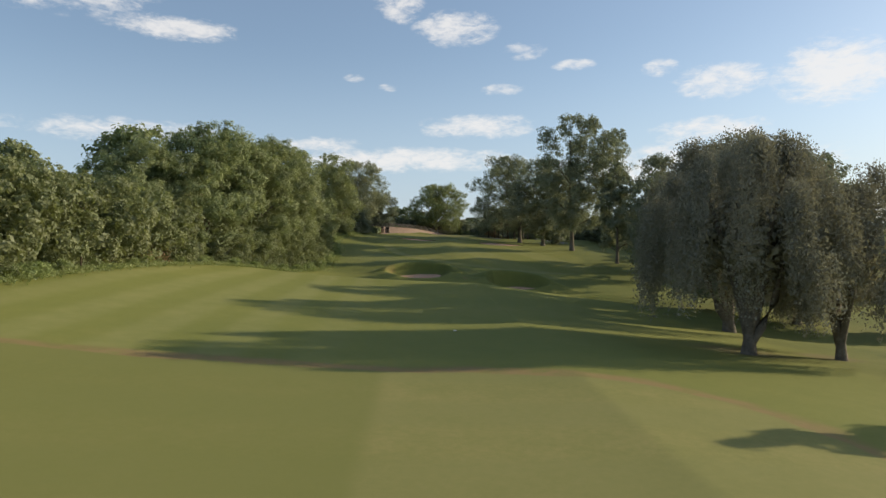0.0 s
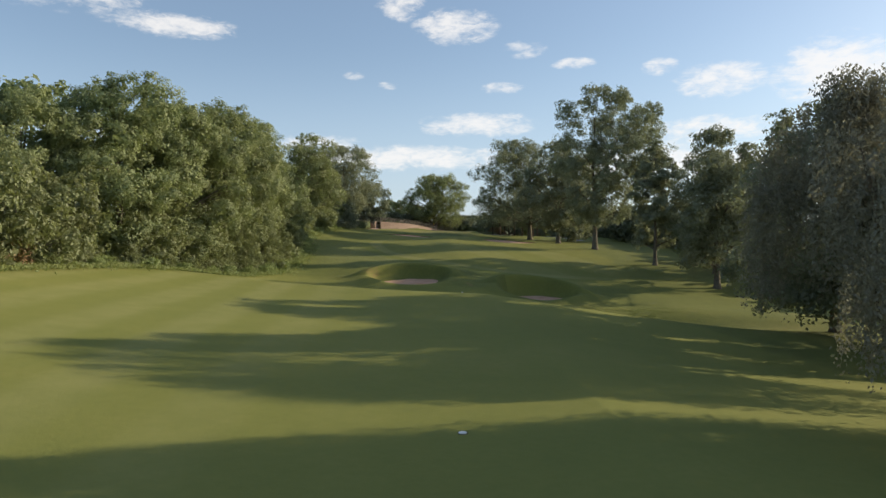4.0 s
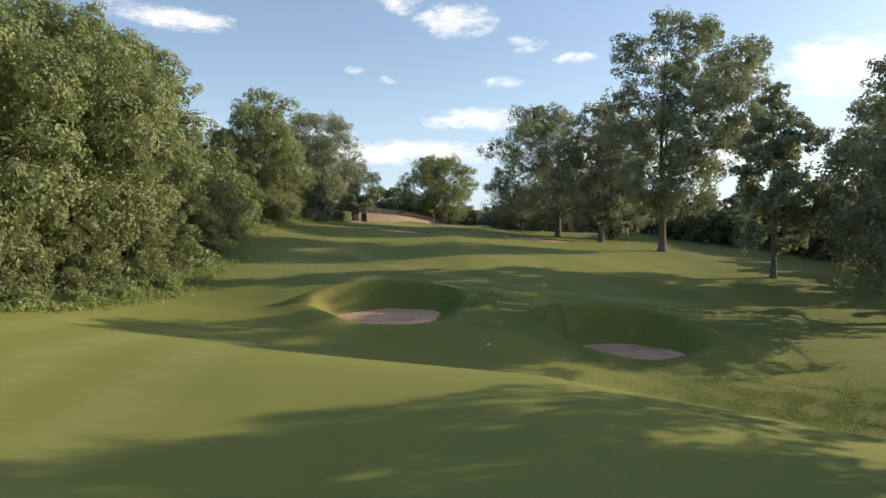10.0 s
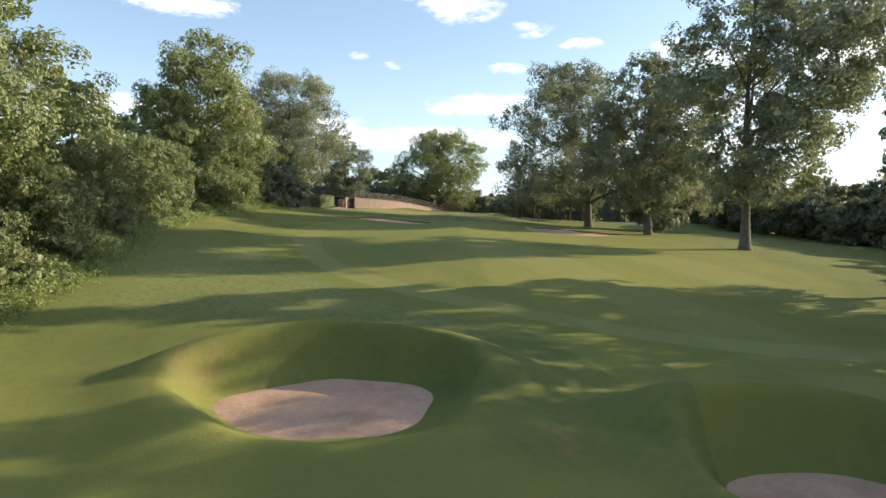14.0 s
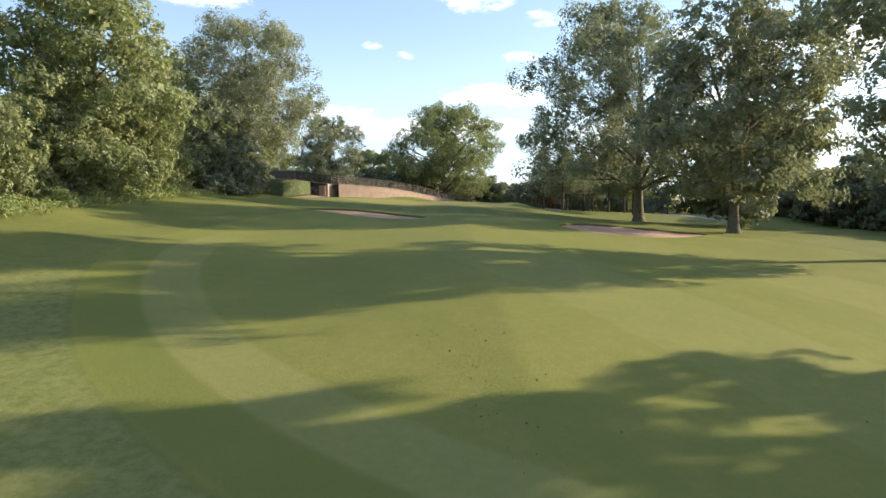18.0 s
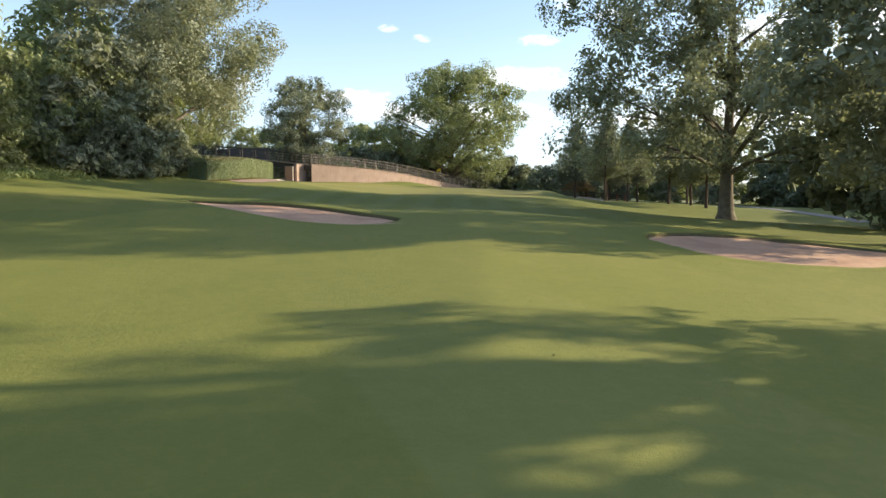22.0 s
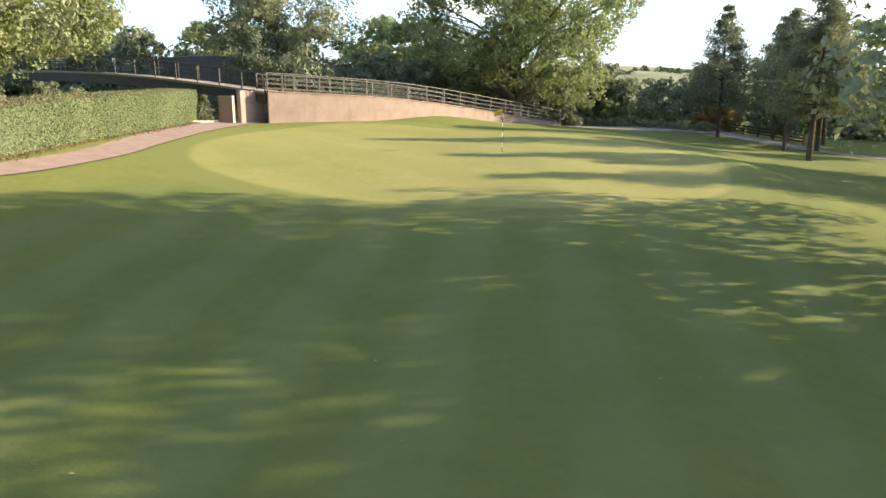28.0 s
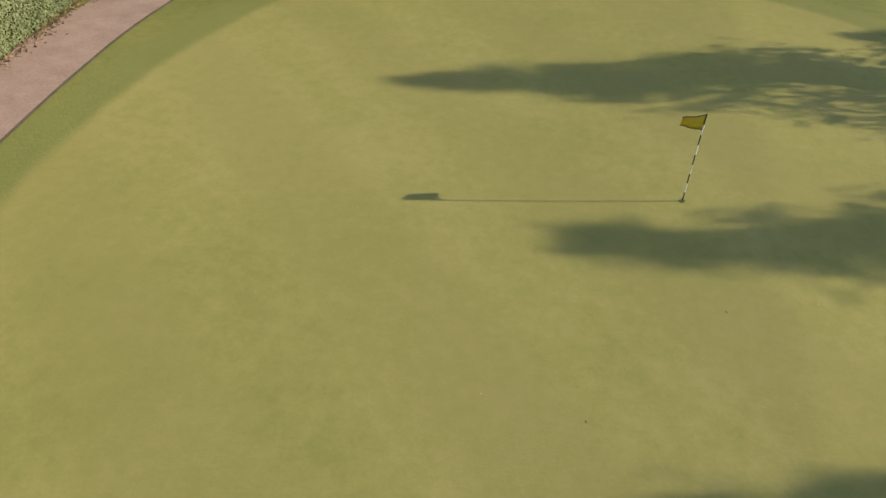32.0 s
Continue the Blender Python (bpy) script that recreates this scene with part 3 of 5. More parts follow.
def base_height(x, y):
    x, y = np.asarray(x, float), np.asarray(y, float)
    z = np.interp(y, *TAB_P)
    ax = np.minimum(np.abs(x), 70)
    left = np.where(ax < 34, ax * ax, 1156 + 34 * (ax - 34) - 0.45 * (ax - 34) ** 2) * np.interp(y, *TAB_L)
    right = 45 * np.tanh(ax / 45) * np.interp(y, *TAB_R)
    z = z + np.where(x < 0, left, right)
    # swale between the near plateau and the bunkers, and the bank on its far right side
    z = z - 1.15 * bump(x, y, 3.0, 43.0, 22.0, 4.2, -16.0) + 0.5 * bump(x, y, -6.0, 33.0, 22, 6, -16)
    z = z - 1.5 * bump(x, y, 15.5, 37.5, 13.0, 6.0, -12.0) - 0.75 * bump(x, y, -20.5, 60.0, 6.0, 7.0) - 0.5 * bump(x, y, 17.0, 47.5, 5.0, 4.0) - 0.6 * bump(x, y, 8.0, 47.2, 5.5, 2.4, -8)
    # the green stands above the ground on its right
    z = z - 0.75 * sstep(5.8, 18.0, x + 0.10 * (y - 146)) * sstep(128, 140, y) * (1 - sstep(170, 186, y))
    z = z + 0.42 * bump(x, y, 8.6, 147.0, 1.8, 3.0, 25)
    # the swell that carries the two shallow bunkers
    z = z + 0.38 * bump(x, y, -1.0, 111.0, 27.0, 8.0) + 0.50 * bump(x, y, -10.0, 116.0, 5.5, 2.6, -16) + 0.12 * bump(x, y, -12.0, 111.0, 4.0, 3.5)
    # grass bank against the ramp's wall
    z = z + 0.85 * bump(x, y, -6.9, 166.0, 6.2, 2.6, 48.0) + 0.25 * bump(x, y, -14.0, 159.5, 4.0, 2.5, 38.0) + 0.12 * bump(x, y, 0.0, 173.2, 3.5, 2.0, 45.0)
    z = z + 0.5 * bump(x, y, 14.0, 184.0, 9.0, 8.0) - 1.7 * bump(x, y, -29.0, 159.5, 4.6, 6.0)
    # low waves of the fairway
    z = z + 0.16 * np.sin(x * 0.21 + 1.3 * np.sin(y * 0.11)) * np.sin(y * 0.17 + 0.6) * (1 - sstep(120, 133, y)) * sstep(55, 80, y)
    # far country
    r = np.hypot(x, y - 60)
    far = sstep(350, 1000, r)
    ridge = 62 + 26 * np.sin(np.arctan2(x, y) * 5.0 + 0.6) + 14 * np.sin(np.arctan2(x, y) * 13.0) + 95 * np.exp(-(((np.arctan2(x, y) + 0.37) / 0.13) ** 2))
    z = z * (1 - far) + far * (-26 + ridge * sstep(800, 2300, r) * 1.25)
    return z


def height(x, y):
    x, y = np.asarray(x, float), np.asarray(y, float)
    z = base_height(x, y)
    # raised rims round the two deep bunkers, high behind the sand and low in front
    for b, up in ((BUNKERS[0], 1.45), (BUNKERS[1], 1.3)):
        d = bunker_d(x, y, b)
        u, v = turned(x, y, b[0], b[1], b[4])
        a = np.arctan2(v / b[3], u / b[2])
        crest = 0.15 + up * np.maximum(0, np.sin(a)) ** 0.75 + 0.35 * np.maximum(0, -np.cos(a)) ** 2 + 0.4 * np.maximum(0, np.cos(a)) ** 2
        z = z + crest * np.exp(-(((d - 1.52) / np.where(d < 1.52, 0.36, 0.62)) ** 2))
    for i, b in enumerate(BUNKERS):
        d = bunker_d(x, y, b)
        sand = sand_height(x, y, i)
        if i < 2:
            lip = sand - 0.12 + 0.17 * sstep(0.90, 1.06, d)
            z = np.where(d < 2.2, lip + (z - sand - 0.05) * sstep(1.0, 1.50, d) ** 0.7, z)
        else:
            z = np.where(d < 1.06, sand - 0.12, z)
    return z


def sand_height(x, y, i):
    """Sand of bunker i, rising a little towards its back."""
    b = BUNKERS[i]
    d = np.minimum(bunker_d(x, y, b), 1.0)
    wave = 0.025 * np.sin(x * 2.1 + y) * np.sin(y * 1.7)
    if i < 2:
        return b[5] + wave + 0.11 * (y - b[1]) + 0.02 * (x - b[0])
    v = turned(x, y, b[0], b[1], b[4])[1] / b[3]
    return base_height(x, y) + wave * 0.6 - 0.05 - 0.10 * sstep(-0.9, 0.95, v) - 0.05 * (1 - d**3)



# ---- ground ----
def spaced(*runs):
    v = []
    for a, b, s in runs:
        v += list(np.arange(a, b, s))
    return np.array(v + [runs[-1][1]])


gx = spaced((-2600, -600, 200), (-600, -200, 40), (-200, -70, 8), (-70, -30, 1.6), (-30, -18, 0.7), (-18, -13.5, 0.36), (-13.5, 14, 0.22), (14, 24, 0.36), (24, 45, 0.8), (45, 75, 2), (75, 200, 8), (200, 600, 40), (600, 2600, 200))
gy = spaced((-900, -200, 60), (-200, -80, 8), (-80, -40, 1.2), (-40, 34, 0.7), (34, 50, 0.32), (50, 61, 0.2), (61, 64, 0.32), (64, 103, 0.6), (103, 120, 0.32), (120, 182, 0.5), (182, 230, 2), (230, 600, 14), (600, 3000, 80))
GX, GY = np.meshgrid(gx, gy)
GZ = height(GX, GY)
nx, ny = len(gx), len(gy)
idx = np.arange(nx * ny).reshape(ny, nx)
quads = np.stack([idx[:-1, :-1], idx[:-1, 1:], idx[1:, 1:], idx[1:, :-1]], -1).reshape(-1, 4)
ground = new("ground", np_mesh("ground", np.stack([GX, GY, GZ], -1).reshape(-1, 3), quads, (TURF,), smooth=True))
tagged(ground, "mown golf course turf, striped fairway and pale putting greens", "grass", kind="structure")


def drape(name, rows, mat, lift, across=4):
    """A strip of ground cover; rows of (left point, right point)."""
    V = []
    for a, b in rows:
        for s in np.linspace(0, 1, across + 1):
            p = np.array(a) * (1 - s) + np.array(b) * s
            V.append((p[0], p[1], float(height(p[0], p[1])) + lift))
    n = across + 1
    F = [(i * n + j, i * n + j + 1, (i + 1) * n + j + 1, (i + 1) * n + j) for i in range(len(rows) - 1) for j in range(across)]
    return np_mesh(name, np.array(V), np.array(F), (mat,), smooth=True)


def curve2(pts, n):
    """n points along a smooth line through pts."""
    P = np.array(pts, float)
    P = np.vstack([2 * P[0] - P[1], P, 2 * P[-1] - P[-2]])
    out = []
    for s in np.linspace(0, len(pts) - 1 - 1e-6, n):
        i, t = int(s), s - int(s)
        a, b, c, d = P[i : i + 4]
        out.append(0.5 * (2 * b + (c - a) * t + (2 * a - 5 * b + 4 * c - d) * t * t + (3 * b - a - 3 * c + d) * t**3))
    return np.array(out)


def band(line, left, right):
    T = np.gradient(line, axis=0)
    T /= np.linalg.norm(T, axis=1)[:, None]
    Nn = np.stack([-T[:, 1], T[:, 0]], 1)
    return [(tuple(a), tuple(b)) for a, b in zip(line + Nn * left, line + Nn * right)]


PATH_L = curve2([(-18.4, 133.0), (-17.4, 135.5), (-17.0, 139), (-17.4, 142), (-17.95, 145.5), (-18.5, 149), (-18.85, 152.5), (-18.75, 156), (-18.4, 159.5), (-19.6, 166), (-23, 176)], 80)
path_left = new("path", drape("path", band(PATH_L, np.interp(PATH_L[:, 1], (138, 151), (0.55, 1.25))[:, None], -0.95), TARMAC, 0.03))
tagged(path_left, "pinkish worn tarmac cart path along the clipped hedge", "path", kind="structure")
part("edging", drape("edging", band(PATH_L, -0.95, -1.04), EDGE, 0.025, 1), None, path_left, "dark turned soil edge of the path")
PATH_R = curve2([(-2.0, 178.5), (3, 178.3), (9, 180.5), (15, 182.0), (19, 180.5), (22.5, 174), (25.5, 165), (30, 155), (36, 140)], 80)
path_right = new("path", drape("path", band(PATH_R, np.interp(PATH_R[:, 0], (2, 9, 17, 24), (1.5, 1.8, 2.0, 1.0))[:, None], np.interp(PATH_R[:, 0], (2, 9, 17, 24), (-1.6, -2.1, -2.3, -1.0))[:, None]), GREY_PATH, 0.03))
tagged(path_right, "pale grey tarmac path running past the pines", "path", kind="structure")

FENCE = [tuple(p) for p in (np.array([a for a, b in band(PATH_R, 2.1, -1.3)])[38:50:2])]

# ---- bunkers ----
LIP_SOIL = plain("lip_soil", (0.08, 0.075, 0.035), (0.16, 0.13, 0.07), 5.0, 0.95, 0.1)
for i, b in enumerate(BUNKERS):
    n, rings = 72, 14
    V, F = [(b[0], b[1], float(sand_height(b[0], b[1], i)))], []
    c, s = math.cos(radians(b[4])), math.sin(radians(b[4]))
    for r in range(1, rings + 1):
        for j in range(n):
            a = 2 * math.pi * j / n
            edge = 1 + b[6] * math.cos(a) * 0.5 + 0.05 * math.sin(3 * a + b[0]) + 0.03 * math.sin(5 * a + b[1])
            q = r / rings * edge * (1.07 if i < 2 else 1.0)
            u, v = b[2] * q * math.cos(a), b[3] * q * math.sin(a) * (1 + b[7] * max(-1.2, min(1.2, q * math.cos(a))))
            x, y = b[0] + u * c - v * s, b[1] + u * s + v * c
            z = float(sand_height(x, y, i))
            V.append((x, y, z))
    V = np.array(V)
    F = [(1 + (r - 1) * n + j, 1 + r * n + j, 1 + r * n + (j + 1) % n, 1 + (r - 1) * n + (j + 1) % n) for r in range(1, rings) for j in range(n)]
    bm = bmesh.new()
    vs = [bm.verts.new(p) for p in V]
    for j in range(n):
        bm.faces.new((vs[0], vs[1 + j], vs[1 + (j + 1) % n]))
    for f in F:
        bm.faces.new([vs[q] for q in f])
    for f in bm.faces:
        f.smooth = True
    me = bpy.data.meshes.new("bunker_sand")
    bm.to_mesh(me)
    bm.free()
    me.materials.append(SAND)
    sand = new("bunker_sand", me)
    if i > 1:
        m2, V, F = 180, [], []
        for j in range(m2):
            a = 2 * math.pi * j / m2
            edge = 1 + b[6] * math.cos(a) * 0.5 + 0.05 * math.sin(3 * a + b[0]) + 0.03 * math.sin(5 * a + b[1])
            for q in (0.985, 1.0, 1.02, 1.09, 1.24):
                e2 = q * edge * (1 + 0.006 * math.sin(17 * a) + 0.004 * math.sin(41 * a))
                u, v = b[2] * e2 * math.cos(a), b[3] * e2 * math.sin(a) * (1 + b[7] * max(-1.2, min(1.2, e2 * math.cos(a))))
                x, y = b[0] + u * c - v * s, b[1] + u * s + v * c
                zb = float(base_height(x, y))
                V.append((x, y, float(sand_height(x, y, i)) - 0.03 if q < 0.99 else zb - 0.012 if q == 1.0 else zb + (0.022 if q < 1.05 else 0.016 if q < 1.1 else -0.02)))
        F = [(j * 5 + r, j * 5 + r + 1, ((j + 1) % m2) * 5 + r + 1, ((j + 1) % m2) * 5 + r) for j in range(m2) for r in range(4)]
        part("lip", np_mesh("lip", np.array(V), np.array(F), (TURF, LIP_SOIL), True, [1 if r == 0 else 0 for j in range(m2) for r in range(4)]), None, sand, "turf lip with a dark cut edge")
    tagged(sand, ("raked pinkish sand in a deep grass-faced bunker", "raked pinkish sand in a shallow bunker with a low lip")[i > 1], "bunker", "sand bunkers")

# ---- flagstick ----
flag = thing("flagstick", "black and white banded flagstick with a small yellow flag", "flagstick", (-1.92, 148.25, float(height(-1.92, 148.25))))
for i in range(9):
    z0 = i * 2.1 / 9
    part("pole_band", tube_mesh("pole_band", [(0, 0, z0 - (0.05 if i == 0 else 0)), (0, 0, z0 + 2.1 / 9)], [0.013, 0.013], 8), (BLACK, WHITE)[i % 2], flag)
V, F = [], []
for i in range(7):
    for j in range(4):
        u, v = i / 6, j / 3
        V.append((-0.42 * u, -0.10 * math.sin(u * 5) * u + 0.06 * u * (1 - v), 2.08 - 0.33 * (1 - v) + (0.5 - v) * 0.12 * u - 0.10 * u * u))
F = [(i * 4 + j, i * 4 + j + 1, (i + 1) * 4 + j + 1, (i + 1) * 4 + j) for i in range(6) for j in range(3)]
cloth = part("flag", np_mesh("flag", np.array(V), np.array(F), smooth=True), YELLOW, flag, "yellow cloth flag with a dark hem")
cloth.modifiers.new("thick", "SOLIDIFY").thickness = 0.004
part("hem", tube_mesh("hem", [V[i * 4] for i in range(7)], [0.010] * 7, 5), BLACK, cloth)
part("hem", tube_mesh("hem", [V[i * 4 + 3] for i in range(7)], [0.010] * 7, 5), BLACK, cloth)
part("cup", tube_mesh("cup", [(0, 0, -0.08), (0, 0, 0.012)], [0.054, 0.054], 16), BLACK, flag)

# ---- ramp, bridge and its railings ----
RAMP = curve2([(-16.9, 157.0), (-14.3, 158.9), (-11.0, 161.6), (-7.0, 165.6), (-2.6, 170.6), (3.1, 176.3)], 40)
ramp_len = np.concatenate([[0], np.cumsum(np.linalg.norm(np.diff(RAMP, axis=0), axis=1))])
RZ = np.interp(ramp_len / ramp_len[-1], (0.0, 0.15, 0.26, 0.38, 0.52, 0.67, 0.85, 1.0), (4.28, 4.10, 3.96, 3.74, 3.36, 2.86, 2.25, 1.68))
RT = np.gradient(RAMP, axis=0)
RT /= np.linalg.norm(RT, axis=1)[:, None]
RN = np.stack([-RT[:, 1], RT[:, 0]], 1)
WIDE = 2.4
BR_A, BR_B = np.array((-17.2, 157.2)), np.array((-41.0, 163.5))


def bridge_z(s):
    """Deck height, s metres from the ramp."""
    return 4.28 + 1.45 * math.sin(min(s, 24.0) / 24.6 * math.pi * 0.62)


ramp = thing("footbridge_ramp", "curved pebbledash ramp of a footbridge with steel railings", "ramp", (0, 0, 0))


def wall_strip(name, line, zs, thick, mat, side, seg):
    """A slab wall along part of a line, foot below the ground."""
    V = []
    for p, nn, z in zip(line[seg], RN[seg], zs[seg]):
        foot = float(height(p[0], p[1])) - 0.4
        z = max(z, foot + 0.45)
        for off, zz in ((0, foot), (0, z), (thick, z), (thick, foot)):
            q = p + nn * (side + off)
            V.append((q[0], q[1], zz))
    m = len(V) // 4
    F = [(i * 4 + j, i * 4 + (j + 1) % 4, (i + 1) * 4 + (j + 1) % 4, (i + 1) * 4 + j) for i in range(m - 1) for j in range(4)]
    F += [(3, 2, 1, 0), (m * 4 - 4, m * 4 - 3, m * 4 - 2, m * 4 - 1)]
    return np_mesh(name, np.array(V), np.array(F))


part("retaining_wall", wall_strip("retaining_wall", RAMP, RZ, 0.25, PEBBLE, 0.0, slice(0, 24)), PEBBLE, ramp, "tall sunlit pebbledash retaining wall")
part("retaining_wall", wall_strip("retaining_wall", RAMP, RZ, 0.25, PEBBLE, 0.0, slice(23, 40)), PEBBLE, ramp, "low tapering wall beside the ramp foot")
part("retaining_wall", wall_strip("retaining_wall", RAMP, RZ, 0.25, PEBBLE, WIDE, slice(5, 40)), PEBBLE, ramp)
V = []
for p, nn, z in zip(RAMP, RN, RZ):
    for off in (0.25, WIDE):
        q = p + nn * off
        V.append((q[0], q[1], z - 0.03))
part("ramp_surface", np_mesh("ramp_surface", np.array(V), np.array([(2 * i, 2 * i + 1, 2 * i + 3, 2 * i + 2) for i in range(39)])), TARMAC, ramp)
V = []
for p, nn, z in zip(RAMP, RN, RZ):
    for off, dz in ((-0.05, 0.0), (-0.05, 0.07), (0.3, 0.07), (0.3, 0.0)):
        q = p + nn * off
        V.append((q[0], q[1], z + dz))
part("coping", np_mesh("coping", np.array(V), np.array([(i * 4 + j, i * 4 + (j + 1) % 4, (i + 1) * 4 + (j + 1) % 4, (i + 1) * 4 + j) for i in range(39) for j in range(4)])), PEBBLE, ramp)


def railing(owner, line, zs, every, mat_of):
    """Posts, three rails; line in plan with deck heights."""
    line, zs = np.asarray(line), np.asarray(zs)
    L = np.concatenate([[0], np.cumsum(np.linalg.norm(np.diff(line, axis=0), axis=1))])
    posts = np.arange(0, L[-1] + 0.01, L[-1] / max(1, round(L[-1] / every)))
    for s in posts:
        x, y, z = np.interp(s, L, line[:, 0]), np.interp(s, L, line[:, 1]), np.interp(s, L, zs)
        i = min(np.searchsorted(L, s), len(L) - 1)
        d = line[i] - line[i - 1] if i else line[1] - line[0]
        m = Matrix.Translation((x, y, z)) @ Matrix.Rotation(math.atan2(d[1], d[0]), 4, "Z")
        part("post", box(0.075, 0.075, 1.12, (0, 0, 0.55), 0.008, m=m), mat_of(s / L[-1]), owner)
    for h, r in ((1.10, 0.036), (0.78, 0.022), (0.48, 0.022), (0.18, 0.022)):
        for a, b in ((0, 0.34), (0.34, 1.0)):
            k0, k1 = int(a * (len(line) - 1)), int(b * (len(line) - 1)) + 1
            part("rail", tube_mesh("rail", [(p[0], p[1], z + h) for p, z in zip(line[k0:k1], zs[k0:k1])], [r] * (k1 - k0), 8), mat_of((a + b) / 2), owner)


railing(ramp, RAMP + RN * 0.12, RZ + 0.05, 1.75, lambda s: RAIL)
railing(ramp, RAMP + RN * (WIDE + 0.12), RZ + 0.05, 1.75, lambda s: RAIL)

bridge = thing("footbridge", "dark steel footbridge arching over the cart path", "bridge", (0, 0, 0))
bd = (BR_B - BR_A) / np.linalg.norm(BR_B - BR_A)
bn2 = np.array((-bd[1], bd[0])) * -1
bs = np.linspace(0, 24.6, 30)
BL = BR_A + bs[:, None] * bd
BZ = np.array([bridge_z(v) for v in bs])


def prism(name, offs, zs_of):
    V = []
    for p, z, s in zip(BL, BZ, bs):
        for off, dz in zip(offs, zs_of(s)):
            q = p + bn2 * off
            V.append((q[0], q[1], z + dz))
    n = len(offs)
    F = [(i * n + j, i * n + (j + 1) % n, (i + 1) * n + (j + 1) % n, (i + 1) * n + j) for i in range(len(BL) - 1) for j in range(n)]
    return np_mesh(name, np.array(V), np.array(F))


part("deck", prism("deck", (0, 0, WIDE, WIDE), lambda s: (-0.14, 0.0, 0.0, -0.14)), CONCRETE, bridge, "grey deck edge")
for off in (0.10, WIDE - 0.22):
    part("girder", prism("girder", (off, off, off + 0.14, off + 0.14), lambda s: (-0.14 - 0.58, -0.145, -0.145, -0.14 - 0.58)), STEEL, bridge, "deep dark steel girder")
railing(bridge, BL + bn2 * 0.08, BZ, 1.75, lambda s: STEEL)
railing(bridge, BL + bn2 * (WIDE - 0.08), BZ, 1.75, lambda s: STEEL)

# abutment, brick pillar and kerb by the underpass
abut = thing("bridge_abutment", "pale concrete abutment walls under the footbridge", "wall", (-18.6, 156.35, float(height(-18.6, 156.35))))
TURN_A = Matrix.Rotation(radians(-24), 4, "Z")
part("abutment_wall", box(0.32, 2.9, 2.15, (0.0, 1.45, 0.95), 0.02, m=TURN_A), PEBBLE, abut, "pale stained concrete side wall of the underpass")
part("bearing", box(0.8, 1.6, 0.14, (0.2, 1.9, 2.02), 0.01), STEEL, abut, "dark bearing beam under the deck")
part("panel", box(0.05, 0.42, 1.15, (0.19, 2.3, 1.2), 0.01, m=TURN_A), COPING, abut, "pale peeling board fixed inside the underpass")
pillar = thing("brick_pillar", "low brick pillar with a whitened edge beside the path", "pillar", (-19.25, 156.05, float(height(-19.25, 156.05))))
core = part("core", box(0.86, 0.40, 1.75, (0, 0, 0.75), 0.0), MORTAR, pillar)
bk = box(0.20, 0.435, 0.062, (0, 0, 0), 0.006)
bkm = bpy.data.meshes.new("brick")
bk.to_mesh(bkm), bk.free()
bkm.materials.append(BRICK)
for r in range(21):
    for c in range(4 + r % 2):
        o = new("brick", bkm)
        o.parent = pillar
        x = -0.335 + c * 0.213 - (r % 2) * 0.10
        o.matrix_local = pose(min(max(x, -0.34), 0.34), 0, 0.06 + r * 0.075)
part("cap", box(0.90, 0.46, 0.05, (0, 0, 1.65), 0.012), CONCRETE, pillar)
part("white_edge", box(0.035, 0.05, 1.62, (0.445, -0.195, 0.82), 0.006), WHITE, pillar, "whitewashed corner strip")
KERB_L = curve2([(-21.3, 153.4), (-20.4, 154.9), (-19.8, 155.9)], 8)
kerb = thing("kerb", "short pale kerb between the hedge and the pillar", "kerb", (0, 0, 0))
for a, b in zip(KERB_L[:-1], KERB_L[1:]):
    d = b - a
    mm = Matrix.Translation((*((a + b) / 2), float(height(*((a + b) / 2))) + 0.05)) @ Matrix.Rotation(math.atan2(d[1], d[0]), 4, "Z")
    part("kerbstone", box(float(np.linalg.norm(d)) - 0.008, 0.13, 0.16, (0, 0, 0), 0.012, m=mm), COPING, kerb)

# dark retaining wall of the bank behind the bridge
BANK = curve2([(-41.0, 180.0), (-35.0, 176.5), (-30.0, 173.6), (-26.0, 172.4), (-22.2, 173.0)], 26)
bank = thing("retaining_wall", "long dark weathered wall behind the footbridge", "wall", (0, 0, 0))
BT = np.gradient(BANK, axis=0)
BT /= np.linalg.norm(BT, axis=1)[:, None]
V = []
for p, t_, z in zip(BANK, BT, np.interp(np.linspace(0, 1, 26), (0, 0.35, 0.7, 1), (7.0, 7.35, 7.35, 6.9))):
    foot = float(height(p[0], p[1])) - 0.4
    for off, zz in ((0, foot), (0, z), (0.4, z), (0.4, foot)):
        V.append((p[0] - t_[1] * off, p[1] + t_[0] * off, zz))
F = [(i * 4 + j, i * 4 + (j + 1) % 4, (i + 1) * 4 + (j + 1) % 4, (i + 1) * 4 + j) for i in range(25) for j in range(4)] + [(3, 2, 1, 0), (100, 101, 102, 103)]
part("wall_body", np_mesh("wall_body", np.array(V), np.array(F)), plain("dark_stone", (0.085, 0.080, 0.080), (0.16, 0.15, 0.145), 1.2, 0.95, 0.1, bumpy=0.03), bank)
V = [(x, y, z + (0.005 if j % 4 in (0, 3) else 0.07)) for j, (x, y, z) in enumerate([q for i in range(26) for q in (V[4 * i + 1], V[4 * i + 1], V[4 * i + 2], V[4 * i + 2])])]
part("coping", np_mesh("coping", np.array(V), np.array(F[:100])), CONCRETE, bank, "grey coping along the wall top")

